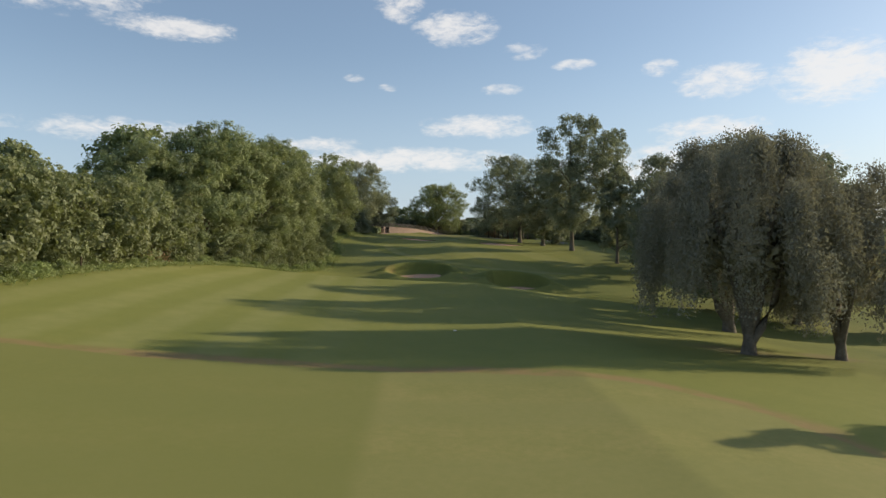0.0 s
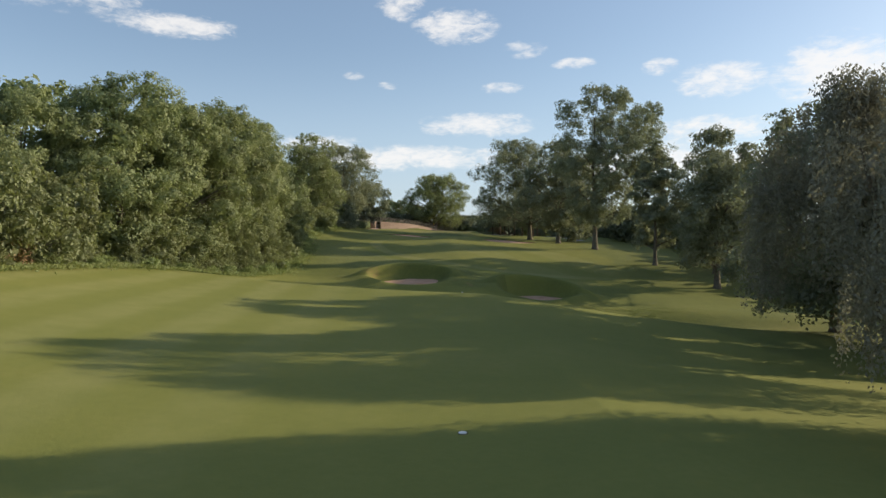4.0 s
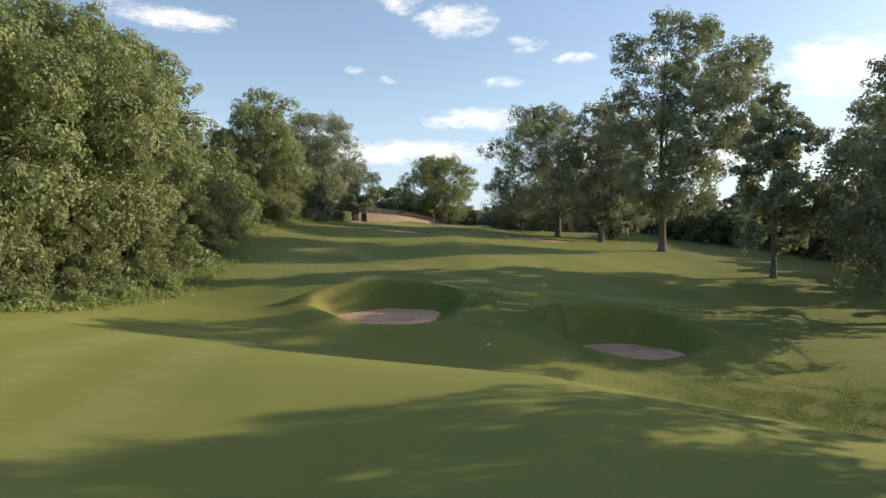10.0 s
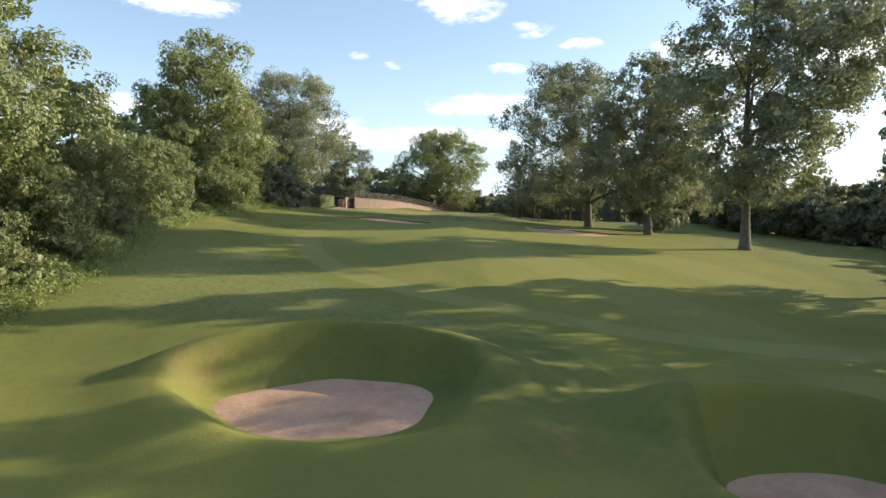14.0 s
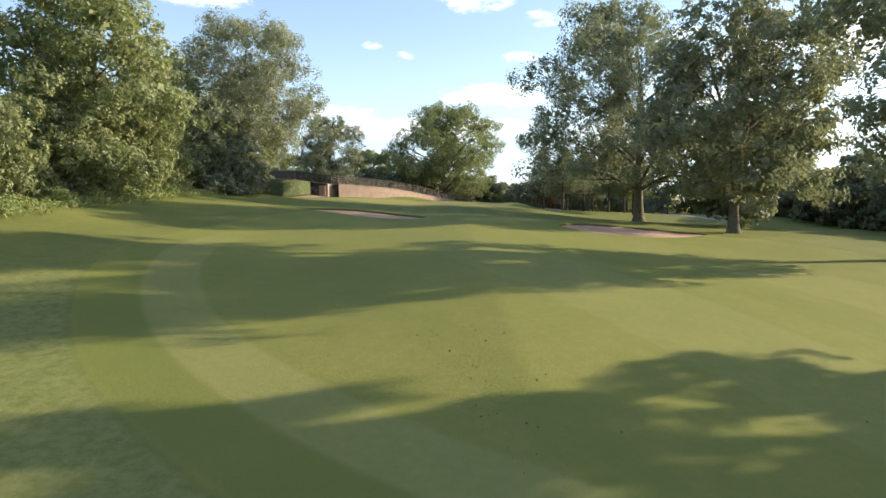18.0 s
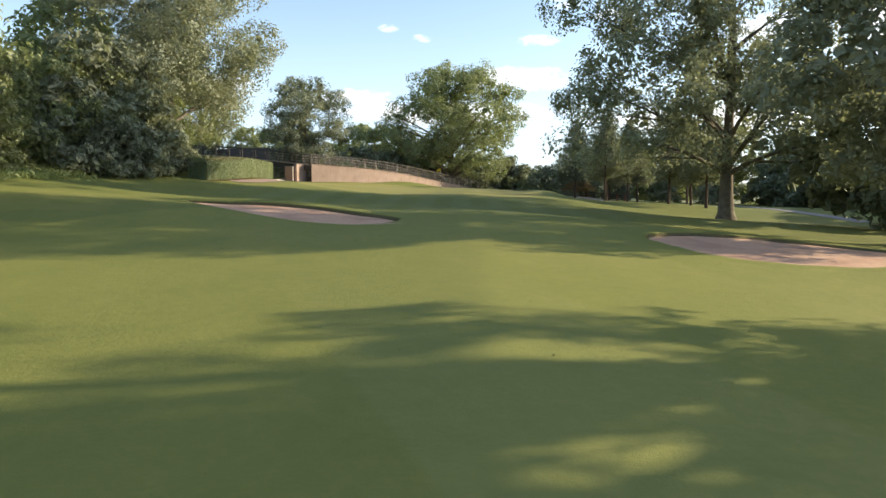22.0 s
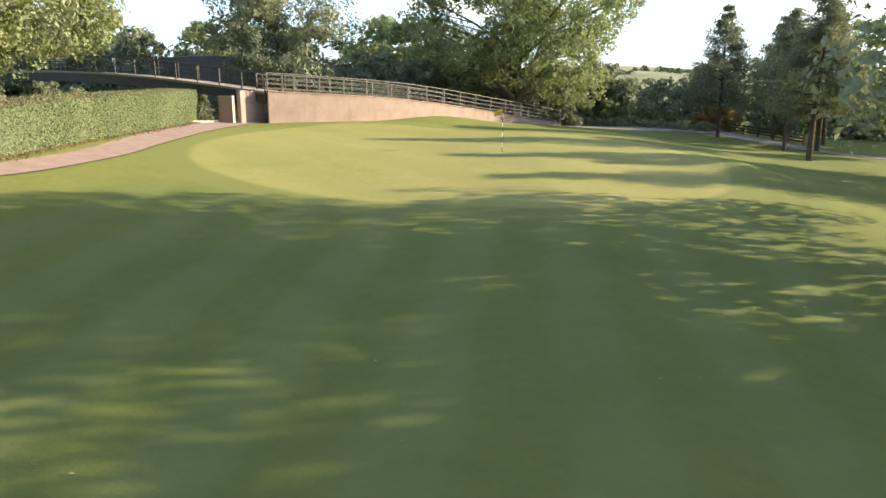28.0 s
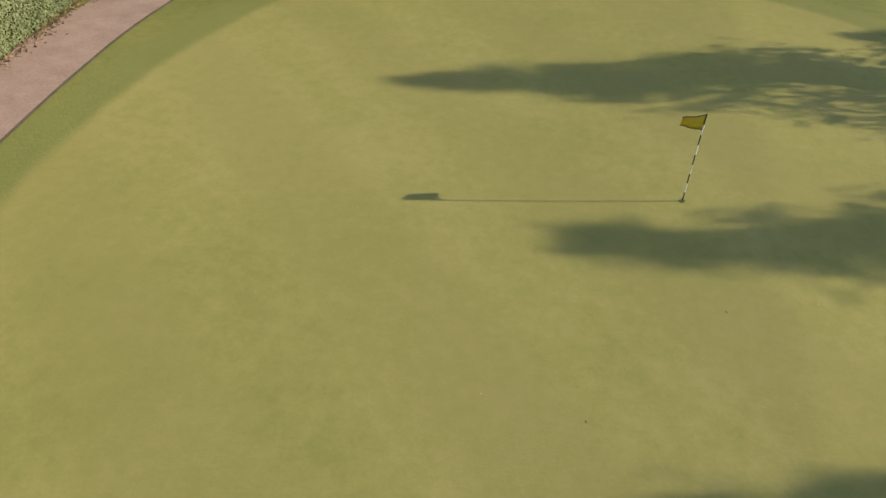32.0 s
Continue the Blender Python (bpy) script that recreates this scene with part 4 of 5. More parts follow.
# ---- clipped hedge ----
HEDGE = curve2([(-19.6, 130.6), (-19.0, 134.5), (-18.95, 138), (-19.65, 145), (-20.6, 151), (-21.5, 155.6)], 60)
hedge = thing("clipped_hedge", "tall clipped green hedge with a browned flat top", "hedge", (0, 0, 0))
rng = np.random.default_rng(5)
T = np.gradient(HEDGE, axis=0)
T /= np.linalg.norm(T, axis=1)[:, None]
HN = np.stack([-T[:, 1], T[:, 0]], 1)
HT = np.linspace(1.42, 1.95, len(HEDGE))
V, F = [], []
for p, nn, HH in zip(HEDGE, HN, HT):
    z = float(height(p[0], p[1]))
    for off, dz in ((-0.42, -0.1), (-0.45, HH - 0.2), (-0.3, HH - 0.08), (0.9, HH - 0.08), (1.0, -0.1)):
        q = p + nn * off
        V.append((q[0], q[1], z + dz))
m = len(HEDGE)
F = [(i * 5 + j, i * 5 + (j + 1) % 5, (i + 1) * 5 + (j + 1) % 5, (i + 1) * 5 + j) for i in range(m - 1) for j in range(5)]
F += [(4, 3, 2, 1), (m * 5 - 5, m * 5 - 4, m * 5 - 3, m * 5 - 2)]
# near-black green core puts the hedge's inner shade into its colour
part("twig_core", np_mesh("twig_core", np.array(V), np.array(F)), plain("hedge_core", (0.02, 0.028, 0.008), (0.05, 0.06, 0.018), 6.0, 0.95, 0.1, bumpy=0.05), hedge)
N_L = 88000
s = rng.uniform(0, m - 1.001, N_L) ** 1.0
i0 = s.astype(int)
fr_ = (s - i0)[:, None]
pc, nc = HEDGE[i0] * (1 - fr_) + HEDGE[i0 + 1] * fr_, HN[i0]
HH = HT[i0]
face = rng.choice(3, N_L, p=(0.58, 0.31, 0.11))
zz = np.where(face == 1, HH - 0.04 + 0.05 * rng.normal(size=N_L), rng.random(N_L) * (HH + 0.05) - 0.05)
off = np.where(face == 0, -0.46 - 0.07 * rng.random(N_L), np.where(face == 1, rng.uniform(-0.45, 0.95, N_L), 0.98))
end = face == 2
near_end = rng.random((end.sum(), 1)) < 0.5
pc[end] = np.where(near_end, HEDGE[0] - T[0] * 0.06, HEDGE[-1] + T[-1] * 0.06)
nc[end] = np.where(near_end, HN[0], HN[-1])
off[end] = rng.uniform(-0.45, 1.0, end.sum())
q = pc + nc * off[:, None]
C3 = np.stack([q[:, 0], q[:, 1], height(q[:, 0], q[:, 1]) + zz], 1)
out3 = np.where((face == 1)[:, None], np.array([[0, 0, 1.0]]), np.concatenate([-nc, np.full((N_L, 1), 0.3)], 1))
out3[end] = np.where(near_end, np.concatenate([-T[0], [0.3]]), np.concatenate([T[-1], [0.3]]))
top = (face == 1) & (rng.random(N_L) < 0.6)
tilt = out3 + 0.7 * rng.normal(size=(N_L, 3))
LV, LF = leaves_np(rng, C3[~top], tilt[~top], 0.068, 0.7)
part("foliage", np_mesh("foliage", LV, LF), L_HEDGE, hedge)
LV, LF = leaves_np(rng, C3[top], tilt[top], 0.07, 0.5)
part("clipped_top", np_mesh("clipped_top", LV, LF), leaf_material("leaves_hedge_top", (0.13, 0.105, 0.055), (0.24, 0.20, 0.11), trans=0.1), hedge, "browned twiggy clipped top")



# ---- trees ----
M_BROAD = [tree_meshes(11 + i, 20.5, 8.6, 0.6, 0.42, 58, 62000, 0.30, "round", limbs=12) for i in range(2)]
M_BACK = tree_meshes(14, 20.5, 8.4, 1.2, 0.42, 40, 9000, 0.72, "round", limbs=6)
M_TALL = tree_meshes(21, 30.6, 11.4, 4.4, 0.52, 80, 58000, 0.34, "egg", shift=(1.2, -4.6), limbs=26, squash=0.8, stems=2, split=1.6, ragged=0.2)
M_MID = tree_meshes(22, 22.5, 9.8, 3.0, 0.50, 58, 40000, 0.36, "low", shift=(0.5, -2.2), limbs=18, squash=0.80, stems=2, split=1.6)
M_LEAN = tree_meshes(23, 25.0, 11.4, 4.6, 0.62, 80, 52000, 0.30, "low", shift=(-3.6, -2.6), limbs=22, squash=0.68, ragged=0.38, stems=3, split=2.4)
M_T0 = tree_meshes(29, 22.4, 9.2, 3.4, 0.45, 52, 34000, 0.36, "tall", shift=(0, -1.5), limbs=18, ragged=0.3)
M_T00 = tree_meshes(25, 20.5, 5.0, 3.2, 0.34, 44, 24000, 0.34, "tall", limbs=12, ragged=0.25)
M_SYC = tree_meshes(30, 22.0, 9.0, 1.8, 0.45, 60, 36000, 0.42, "low", limbs=10)
M_ASH = tree_meshes(24, 22.3, 8.4, 1.0, 0.42, 50, 36000, 0.36, "round", limbs=18, ragged=0.25)
M_OAK = tree_meshes(26, 17.6, 10.4, 2.6, 0.60, 66, 66000, 0.27, "low", limbs=24, ragged=0.25)
M_MAPLE = tree_meshes(27, 12.6, 5.2, 2.9, 0.25, 40, 30000, 0.21, "round", limbs=16)
M_DARK = tree_meshes(28, 11.5, 5.2, 0.8, 0.25, 30, 7500, 0.60, "round", limbs=6)
M_BUSH = [tree_meshes(31 + i, 6.5, 4.0, 0.0, 0.12, 26, 11000, 0.25, "low", limbs=6) for i in range(2)]
M_HOLLY = tree_meshes(34, 6.5, 4.0, 0.0, 0.12, 24, 5000, 0.40, "low", limbs=4)
M_SHRUB = tree_meshes(35, 2.6, 1.9, 0.0, 0.05, 12, 2600, 0.20, "low", limbs=4)

broad = make_tree("broadleaf_tree", "tall broadleaf tree, full green crown lit by low sun", (-33.0, 62.0), M_BROAD[0], L_OAK, group="trees along the wooded edge", turn=20)
broad2 = make_tree("broadleaf_tree", "tall broadleaf tree, full green crown lit by low sun", (-38.5, 43.0), M_BROAD[1], L_OAK, group="trees along the wooded edge")
for x, y, tn, sc, b in ((-34.5, 52, 140, 0.95, 1), (-44.5, 36, 60, 0.78, 0), (-32.5, 72, 250, 0.98, 1)):
    copy_tree((broad, broad2)[b], x, y, tn, sc)
back = make_tree("broadleaf_tree", "broadleaf tree in the second row of the wood", (-41.0, 60.0), M_BACK, L_OAK, group="trees along the wooded edge")
for x, y, tn, sc in ((-42, 78, 10, 0.95), (-52, 20, 200, 0.62), (-54, 4, 80, 0.58), (-56, -18, 300, 0.62), (-50, 46, 33, 0.98), (-44, 92, 120, 0.55), (-42, 106, 75, 0.6), (-38, 122, 170, 0.65), (-36, 142, 15, 0.72)):
    copy_tree(back, x, y, tn, sc)
ash = make_tree("ash_tree", "tall airy ash tree with visible limbs above the hedge", (-28.4, 108.8), M_ASH, L_OAK, group="trees along the wooded edge", turn=70, scale=0.88)
make_tree("ash_tree", "broad ash tree with boughs hanging over the hedge", (-24.8, 137.5), tree_meshes(44, 20.0, 9.0, 4.0, 0.42, 60, 70000, 0.23, "low", limbs=12), L_POP, group="trees along the wooded edge")
make_tree("alder_tree", "leafy tree hanging over the far end of the footbridge", (-31.2, 151.0), tree_meshes(52, 14.5, 7.4, 2.6, 0.34, 50, 44000, 0.24, "low", limbs=12), L_OAK, group="trees along the wooded edge")
poplar = make_tree("poplar_tree", "very tall poplar with a pale trunk and open crown", (28.25, 98.5), M_TALL, L_POP, group="trees along the fairway")
mid = make_tree("plane_tree", "mature tree with low drooping boughs beside the bunker", (25.24, 118.3), M_MID, L_POP, group="trees along the fairway")
lean = make_tree("plane_tree", "mature tree, wide dark crown leaning over the fairway", (21.8, 135.8), M_LEAN, L_POP, group="trees along the fairway")
t0 = make_tree("lime_tree", "dark tree with a forked top standing alone on the rough", (35.6, 61.75), M_T0, L_DARK, group="trees along the fairway")
sycamore = make_tree("sycamore_tree", "tall dense dark tree standing beyond the swale", (32.6, 31.0), M_SYC, L_DARK, group="trees along the fairway")
t00 = make_tree("poplar_tree", "slim young poplar standing on the rough", (32.8, 78.3), M_T00, L_POP, group="trees along the fairway")
# filler tree, added so its shadow closes the lit gap on the plateau
copy_tree(sycamore, 36.0, 20.3, 70, 0.92)
# added to throw shade over the fairway between its two neighbours' shadows
copy_tree(t0, 40.5, 73.0, 130, 0.86, "dark ragged tree added for its shadow beyond the young poplar")
copy_tree(t00, 24.0, -27.8, 70, 0.46, "slim young tree standing on the rough")
oak = make_tree("oak_tree", "spreading oak with low boughs behind the ramp", (-0.9, 181.0), M_OAK, L_OAK, scale=1.05)
dark = make_tree("maple_tree", "small dark round-headed tree behind the ramp", (-20.0, 168.5), M_MAPLE, L_DARK, scale=1.12)
belt = make_tree("belt_tree", "dark broadleaf tree in the boundary belt", (64.0, 44.0), M_DARK, L_DARK, group="boundary belt", scale=0.8)
# the one at (32, 131) is off the belt, added out of view as shade
for x, y, tn, sc in ((48, 14, 90, 0.9), (64, 62, 120, 0.75), (63, 78, 60, 0.8), (61, 92, 200, 0.75), (60, 106, 10, 0.8), (58, 120, 75, 0.75), (57, 134, 250, 0.8), (56, 148, 310, 0.8), (54, 162, 20, 0.85),
                     (54, 0, 90, 0.9), (48, 176, 99, 0.9), (32, 131.0, 70, 1.16)):
    copy_tree(belt, x, y, tn, sc)

bush = make_tree("hawthorn_bush", "dense hawthorn bush on the wooded edge", (-39.5, 11.0), M_BUSH[0], L_THORN, category="bush", group="bushes on the wooded edge", scale=1.4)
bush2 = make_tree("hawthorn_bush", "dense hawthorn bush on the wooded edge", (-40.5, 4.0), M_BUSH[1], L_THORN, category="bush", group="bushes on the wooded edge", scale=1.4)
THORN_NEAR = ((-41, -4, 30, 1.45, 0), (-42, -11, 90, 1.5, 1), (-43, -19, 10, 1.5, 0), (-44, -28, 10, 1.5, 1), (-39.5, 18, 200, 1.4, 1), (-38.5, 25, 70, 1.35, 0), (-39, 31, 170, 1.25, 1), (-46, 14, 50, 1.5, 1), (-47, 4, 150, 1.5, 0), (-48, -8, 99, 1.55, 1), (-46, 24, 20, 1.45, 0), (-34.5, 40, 20, 0.9, 0), (-33, 45, 20, 0.8, 0), (-31, 50, 120, 0.75, 1), (-29, 56, 200, 0.8, 0), (-28, 62, 45, 0.75, 1),)
THORN_FAR = ((-27.5, 68, 90, 0.75, 0), (-27, 73, 222, 0.85, 1), (-29, 78, 10, 1.0, 0), (-29, 84, 65, 1.05, 1), (-30, 90, 130, 1.15, 0), (-29.5, 96, 40, 1.05, 1), (-30, 102, 170, 1.0, 0), (-28, 105, 80, 0.85, 1), (-27, 110, 20, 0.9, 0), (-27.5, 116, 111, 0.95, 1), (-28, 122, 11, 1.1, 0), (-27.5, 128, 71, 1.2, 1), (-28, 134, 31, 1.0, 0), (-29, 140, 0, 0.9, 1),)
for x, y, tn, sc, b in THORN_NEAR + THORN_FAR:
    copy_tree((bush, bush2)[b], x, y, tn, sc)
darkbush = make_tree("holly_bush", "dark dense holly bush at the hedge corner", (-24.0, 128.0), M_HOLLY, L_DARK, category="bush", group="dark bushes")
HOLLY_BY_HEDGE = ((-27.6, 133.5, 60, 1.15), (-24.8, 124.5, 100, 0.95), (-22.1, 128.3, 15, 0.42), (-22.6, 126.4, 75, 0.45), (-23.2, 124.4, 135, 0.45), (-25, 143, 200, 0.3), (-25.5, 148, 260, 0.28), (-27, 152.5, 310, 0.28), (-31, 136, 33, 0.85), (-33, 146, 83, 0.45), (-28, 128, 10, 1.4), (-31, 168, 40, 0.4), (-37, 170, 80, 1.0), (-44, 172, 10, 1.2), (-14, 176, 30, 0.95), (-8, 180, 70, 0.85), (-10.5, 178, 0, 0.9), (17.5, 187, 40, 0.8),)
HOLLY_BY_RAMP = ((11, 186.5, 140, 0.75), (-3, 184, 20, 0.6), (4, 187, 110, 0.95), (9, 189, 150, 1.0), (14.5, 191, 15, 0.85), (20, 190, 70, 0.9), (-12, 186, 170, 0.95), (-18, 180, 20, 0.9), (-24, 178, 70, 0.9), (-35, 176, 140, 1.1), (-50, 174, 60, 1.2), (-57, 168, 33, 1.2), (-16, 176, 75, 0.7), (1, 190, 10, 0.9), (-6, 188, 50, 0.9), (6.5, 191, 77, 0.8), (26, 188, 20, 0.7), (33, 186, 120, 0.7),)
HOLLY_BEHIND = ((1.0, 182.6, 20, 0.55), (4.6, 182.9, 95, 0.55), (-2.6, 182.4, 140, 0.5), (-6.0, 180.0, 210, 0.55), (-22.6, 131.0, 20, 0.62), (-24.6, 133.8, 80, 0.7), (38, 180, 60, 0.8), (-23.6, 160.8, 30, 0.32), (-22.9, 165.2, 110, 0.34), (-26.6, 166.4, 200, 0.38), (-26.2, 161.5, 250, 0.34))
for x, y, tn, sc in HOLLY_BY_HEDGE + HOLLY_BY_RAMP + HOLLY_BEHIND:
    copy_tree(darkbush, x, y, tn, sc)
M_ROW = tree_meshes(37, 6.5, 4.0, 0.0, 0.12, 18, 2400, 0.66, "low", limbs=3)
row = make_tree("boundary_bush", "dark bush in the overgrown boundary hedge", (55.2, 45.0), M_ROW, L_DARK, category="bush", group="boundary hedge")
for j in range(1, 27):
    copy_tree(row, 54.2 - 0.286 * j + 1.2 * math.sin(j * 2.3), 45 + 5.2 * j, 47 * j, 0.92 + 0.15 * math.sin(j * 1.7))
    copy_tree(row, 58.4 - 0.286 * j + 1.2 * math.sin(j * 1.3), 42.4 + 5.2 * j, 83 * j, 1.05 + 0.15 * math.sin(j * 2.1))
lit = make_tree("garden_shrub", "pale green garden shrub beside the path", (10.5, 184.0), M_SHRUB, L_HEDGE, category="bush", group="shrubs in the bed")
for x, y, tn, sc in ((12.5, 184.6, 40, 0.8), (8.6, 183.6, 80, 0.9), (14.5, 185.2, 120, 0.7), (-10.5, 174.5, 10, 0.9), (-14, 171.5, 60, 1.0), (-17, 168, 30, 1.1), (-6.5, 178.0, 150, 0.8), (6.6, 184.5, 75, 1.3), (17, 185.5, 5, 0.6)):
    copy_tree(lit, x, y, tn, sc)
for x, y, tn, sc in ((-30, 186, 20, 0.46), (-12, 190, 60, 0.56), (22, 196, 5, 0.42), (29, 193, 95, 0.55), (36, 190, 155, 0.6), (43, 186, 35, 0.6), (50, 180, 75, 0.55), (-32, 180, 0, 0.42), (-26, 190, 50, 0.50), (-46, 184, 50, 0.6), (-58, 178, 100, 0.8), (-16, 194, 150, 0.6), (-52, 164, 30, 0.75), (-66, 168, 70, 0.85), (-38, 200, 10, 0.45), (-7, 200, 30, 0.55), (-22, 206, 190, 0.55)):
    copy_tree(back, x, y, tn, sc, "broadleaf tree behind the footbridge")


# weeping birches
def weeping(seed, h, r, lo, trunk_r, strands, per, size):
    rng = np.random.default_rng(seed)
    pieces, C, N = [], [], []
    pieces.append(tube_np([(0, 0, -0.4), (0, 0, 0.1), (0.05, 0, 1.0), (0.1, 0.1, 2.0)], [trunk_r * 1.6, trunk_r * 1.3, trunk_r, trunk_r * 0.95], 9))
    pieces.append(tube_np([(0.05, 0, 0.7), (0.75, -0.25, 1.9), (1.5, -0.5, 3.6), (2.1, -0.6, 6.5)], [trunk_r * 0.85, trunk_r * 0.75, trunk_r * 0.62, trunk_r * 0.3], 8))
    for j in range(5):
        a = j * 2.4 + rng.random()
        e = np.array([math.cos(a) * r * 0.5, math.sin(a) * r * 0.5, h * (0.62 + 0.3 * rng.random())])
        b = np.array([0.05, 0, 0.5 + 0.35 * j])
        s = np.linspace(0, 1, 8)[:, None]
        m1 = b + (e - b) * 0.45 + (0, 0, 0.12 * h)
        pieces.append(tube_np((1 - s) ** 2 * b + 2 * s * (1 - s) * m1 + s**2 * e, trunk_r * np.linspace(0.75, 0.12, 8), 7))
    boughs = []
    for j in range(58):
        a, q = rng.uniform(0, 2 * np.pi), rng.random() ** 0.5
        dome = h * (1 - 0.36 * q**3.0)
        boughs.append((a, q, dome * (0.9 + 0.1 * rng.random()) if j < 30 else dome * rng.uniform(0.45, 0.9)))
    for j in range(strands):
        ba, bq, top = boughs[rng.integers(0, len(boughs))]
        x, y = math.cos(ba) * r * bq + rng.normal() * 0.42, math.sin(ba) * r * bq + rng.normal() * 0.42
        a, q = math.atan2(y, x), math.hypot(x, y) / r
        top = min(top, h * (1 - 0.36 * min(q, 1.15) ** 3) - 0.3 * abs(rng.normal()))
        top -= 0.5 * rng.random() + 0.25 * (abs(rng.normal()) * 1.2)
        ln = min(top - lo * (0.7 + 0.7 * rng.random()), h * (0.10 + 0.36 * rng.random() * (0.35 + 0.65 * q)))
        if ln < 0.5:
            continue
        s = rng.random(per)
        out = 0.16 * ln * (1 - (1 - s) ** 2) * 0.5
        C.append(np.stack([x + math.cos(a) * out + 0.13 * rng.normal(size=per), y + math.sin(a) * out + 0.13 * rng.normal(size=per), top - ln * s + 0.3 * np.exp(-6 * s)], 1))
        N.append(np.stack([np.full(per, math.cos(a)), np.full(per, math.sin(a)), np.full(per, 0.1)], 1) + 0.8 * rng.normal(size=(per, 3)))
    m = 1300
    f = rng.normal(size=(m, 3))
    C2 = f / np.linalg.norm(f, axis=1)[:, None] * rng.uniform(0.1, 0.8, (m, 1)) * (r * 0.82, r * 0.82, h * 0.34) + (0, 0, h * 0.52)
    V, F = join_np(pieces)
    LV, LF = join_np([leaves_np(rng, np.concatenate(C), np.concatenate(N), size, 0.55, 0.45, (0, 0, -1.0)), leaves_np(rng, C2, f, 0.55, 0.6)])
    return np_mesh("trunk", V, F, smooth=True), np_mesh("crown", LV, LF)


birch = make_tree("weeping_birch", "weeping birch with long hanging twigs and forked trunk", (14.4, -11.0), weeping(3, 15.2, 6.9, 2.7, 0.40, 2300, 46, 0.165), L_BIRCH, group="weeping birches")
make_tree("weeping_birch", "weeping birch with long hanging twigs", (21.6, -9.6), weeping(4, 14.2, 6.0, 2.7, 0.32, 1800, 44, 0.165), L_BIRCH, group="weeping birches", turn=80)
copy_tree(birch, 22.6, 8.9, 200, 1.3)


# pines
def pine_meshes(seed, h, r):
    rng = np.random.default_rng(seed)
    ts = np.linspace(0, 1, 8)
    pieces = [tube_np(np.stack([0.12 * np.sin(ts * 3 + seed), 0.1 * np.sin(ts * 4), ts * h * 0.97 - 0.3 * (ts == 0)], 1), 0.17 * (1 - 0.85 * ts) + 0.01, 8)]
    C, N = [], []
    for z in np.arange(h * 0.27, h, h * 0.058):
        f = (z / h - 0.27) / 0.73
        rr = r * (1 - f) ** 0.95 * (0.45 + 0.55 * min(1, f * 3 + 0.35))
        for _ in range(9):
            a, ln = rng.uniform(0, 2 * np.pi), (rr + 0.25) * rng.uniform(0.6, 1.1)
            e = np.array([math.cos(a) * ln, math.sin(a) * ln, z + ln * rng.uniform(0.0, 0.35)])
            b = np.array([0, 0, z])
            pieces.append(tube_np(b + np.linspace(0, 1, 3)[:, None] * (e - b), np.array([0.035, 0.022, 0.008]) * (1.3 - f), 4))
            n = int(24 + 50 * ln)
            s = rng.uniform(0.25, 1.05, (n, 1))
            C.append(b + s * (e - b) + rng.normal(size=(n, 3)) * (0.13 + 0.06 * ln))
            N.append(rng.normal(size=(n, 3)) + (0, 0, 0.4))
    V, F = join_np(pieces)
    LV, LF = leaves_np(rng, np.concatenate(C), np.concatenate(N), 0.30, 0.28)
    return np_mesh("trunk", V, F, smooth=True), np_mesh("crown", LV, LF)


pine = make_tree("pine_tree", "young pine with a bare lower trunk beside the path", (17.1, 177.6), pine_meshes(1, 11.4, 3.7), L_PINE, PINE_BARK, group="young pines")
pine2 = make_tree("pine_tree", "young pine with a bare lower trunk beside the path", (19.8, 169.6), pine_meshes(2, 10.6, 3.6), L_PINE, PINE_BARK, group="young pines")
for x, y, tn, sc, b in ((22.3, 178.5, 50, 0.95, 0), (17.2, 158.7, 100, 1.0, 1), (23.3, 171.5, 150, 1.0, 0), (26.0, 177.0, 20, 0.95, 1), (22.8, 153.2, 220, 0.95, 0), (24.6, 151.6, 60, 0.85, 1), (24.6, 147.6, 10, 0.95, 0), (29, 165, 90, 1.0, 1)):
    copy_tree((pine, pine2)[b], x, y, tn, sc)

# ---- long grass along the wooded edge ----
rng = np.random.default_rng(9)
EDGE_L = curve2([(-38, -30), (-37.2, -8), (-36.6, 10), (-35.5, 28), (-31.5, 42), (-27.5, 52), (-25, 62), (-24.3, 72), (-26.4, 84), (-27.2, 97), (-25.6, 110), (-24.8, 122)], 200)
NG = 70000
i0 = rng.integers(0, 199, NG)
p = EDGE_L[i0] + rng.normal(size=(NG, 2)) * (0.8, 0.9) + np.stack([0.9 - 3.2 * rng.random(NG), 0 * i0], 1)
L = rng.uniform(0.25, 0.95, NG)
C3 = np.stack([p[:, 0], p[:, 1], height(p[:, 0], p[:, 1]) + L * 0.35], 1)
LV, LF = leaves_np(rng, C3, np.concatenate([rng.normal(size=(NG, 2)), np.full((NG, 1), 0.7)], 1), 0.34, 0.34, 0.35, (0, 0, 1.0))
long_grass = new("long_grass", np_mesh("long_grass", LV, LF, (L_GRASS,)))
tagged(long_grass, "unmown pale grass and nettles along the wooded edge", "grass", kind="stuff")
M_BRAMBLE = tree_meshes(36, 1.9, 1.9, 0.0, 0.03, 14, 1200, 0.19, "low", limbs=3, flat=0.6)
L_NETTLE = leaf_material("leaves_nettle", (0.150, 0.205, 0.070), (0.285, 0.345, 0.125), trans=0.4)
bramble = make_tree("bramble", "low bramble clump at the foot of the trees", (-37.6, -6.0), M_BRAMBLE, L_THORN, category="bush", group="brambles on the wooded edge")
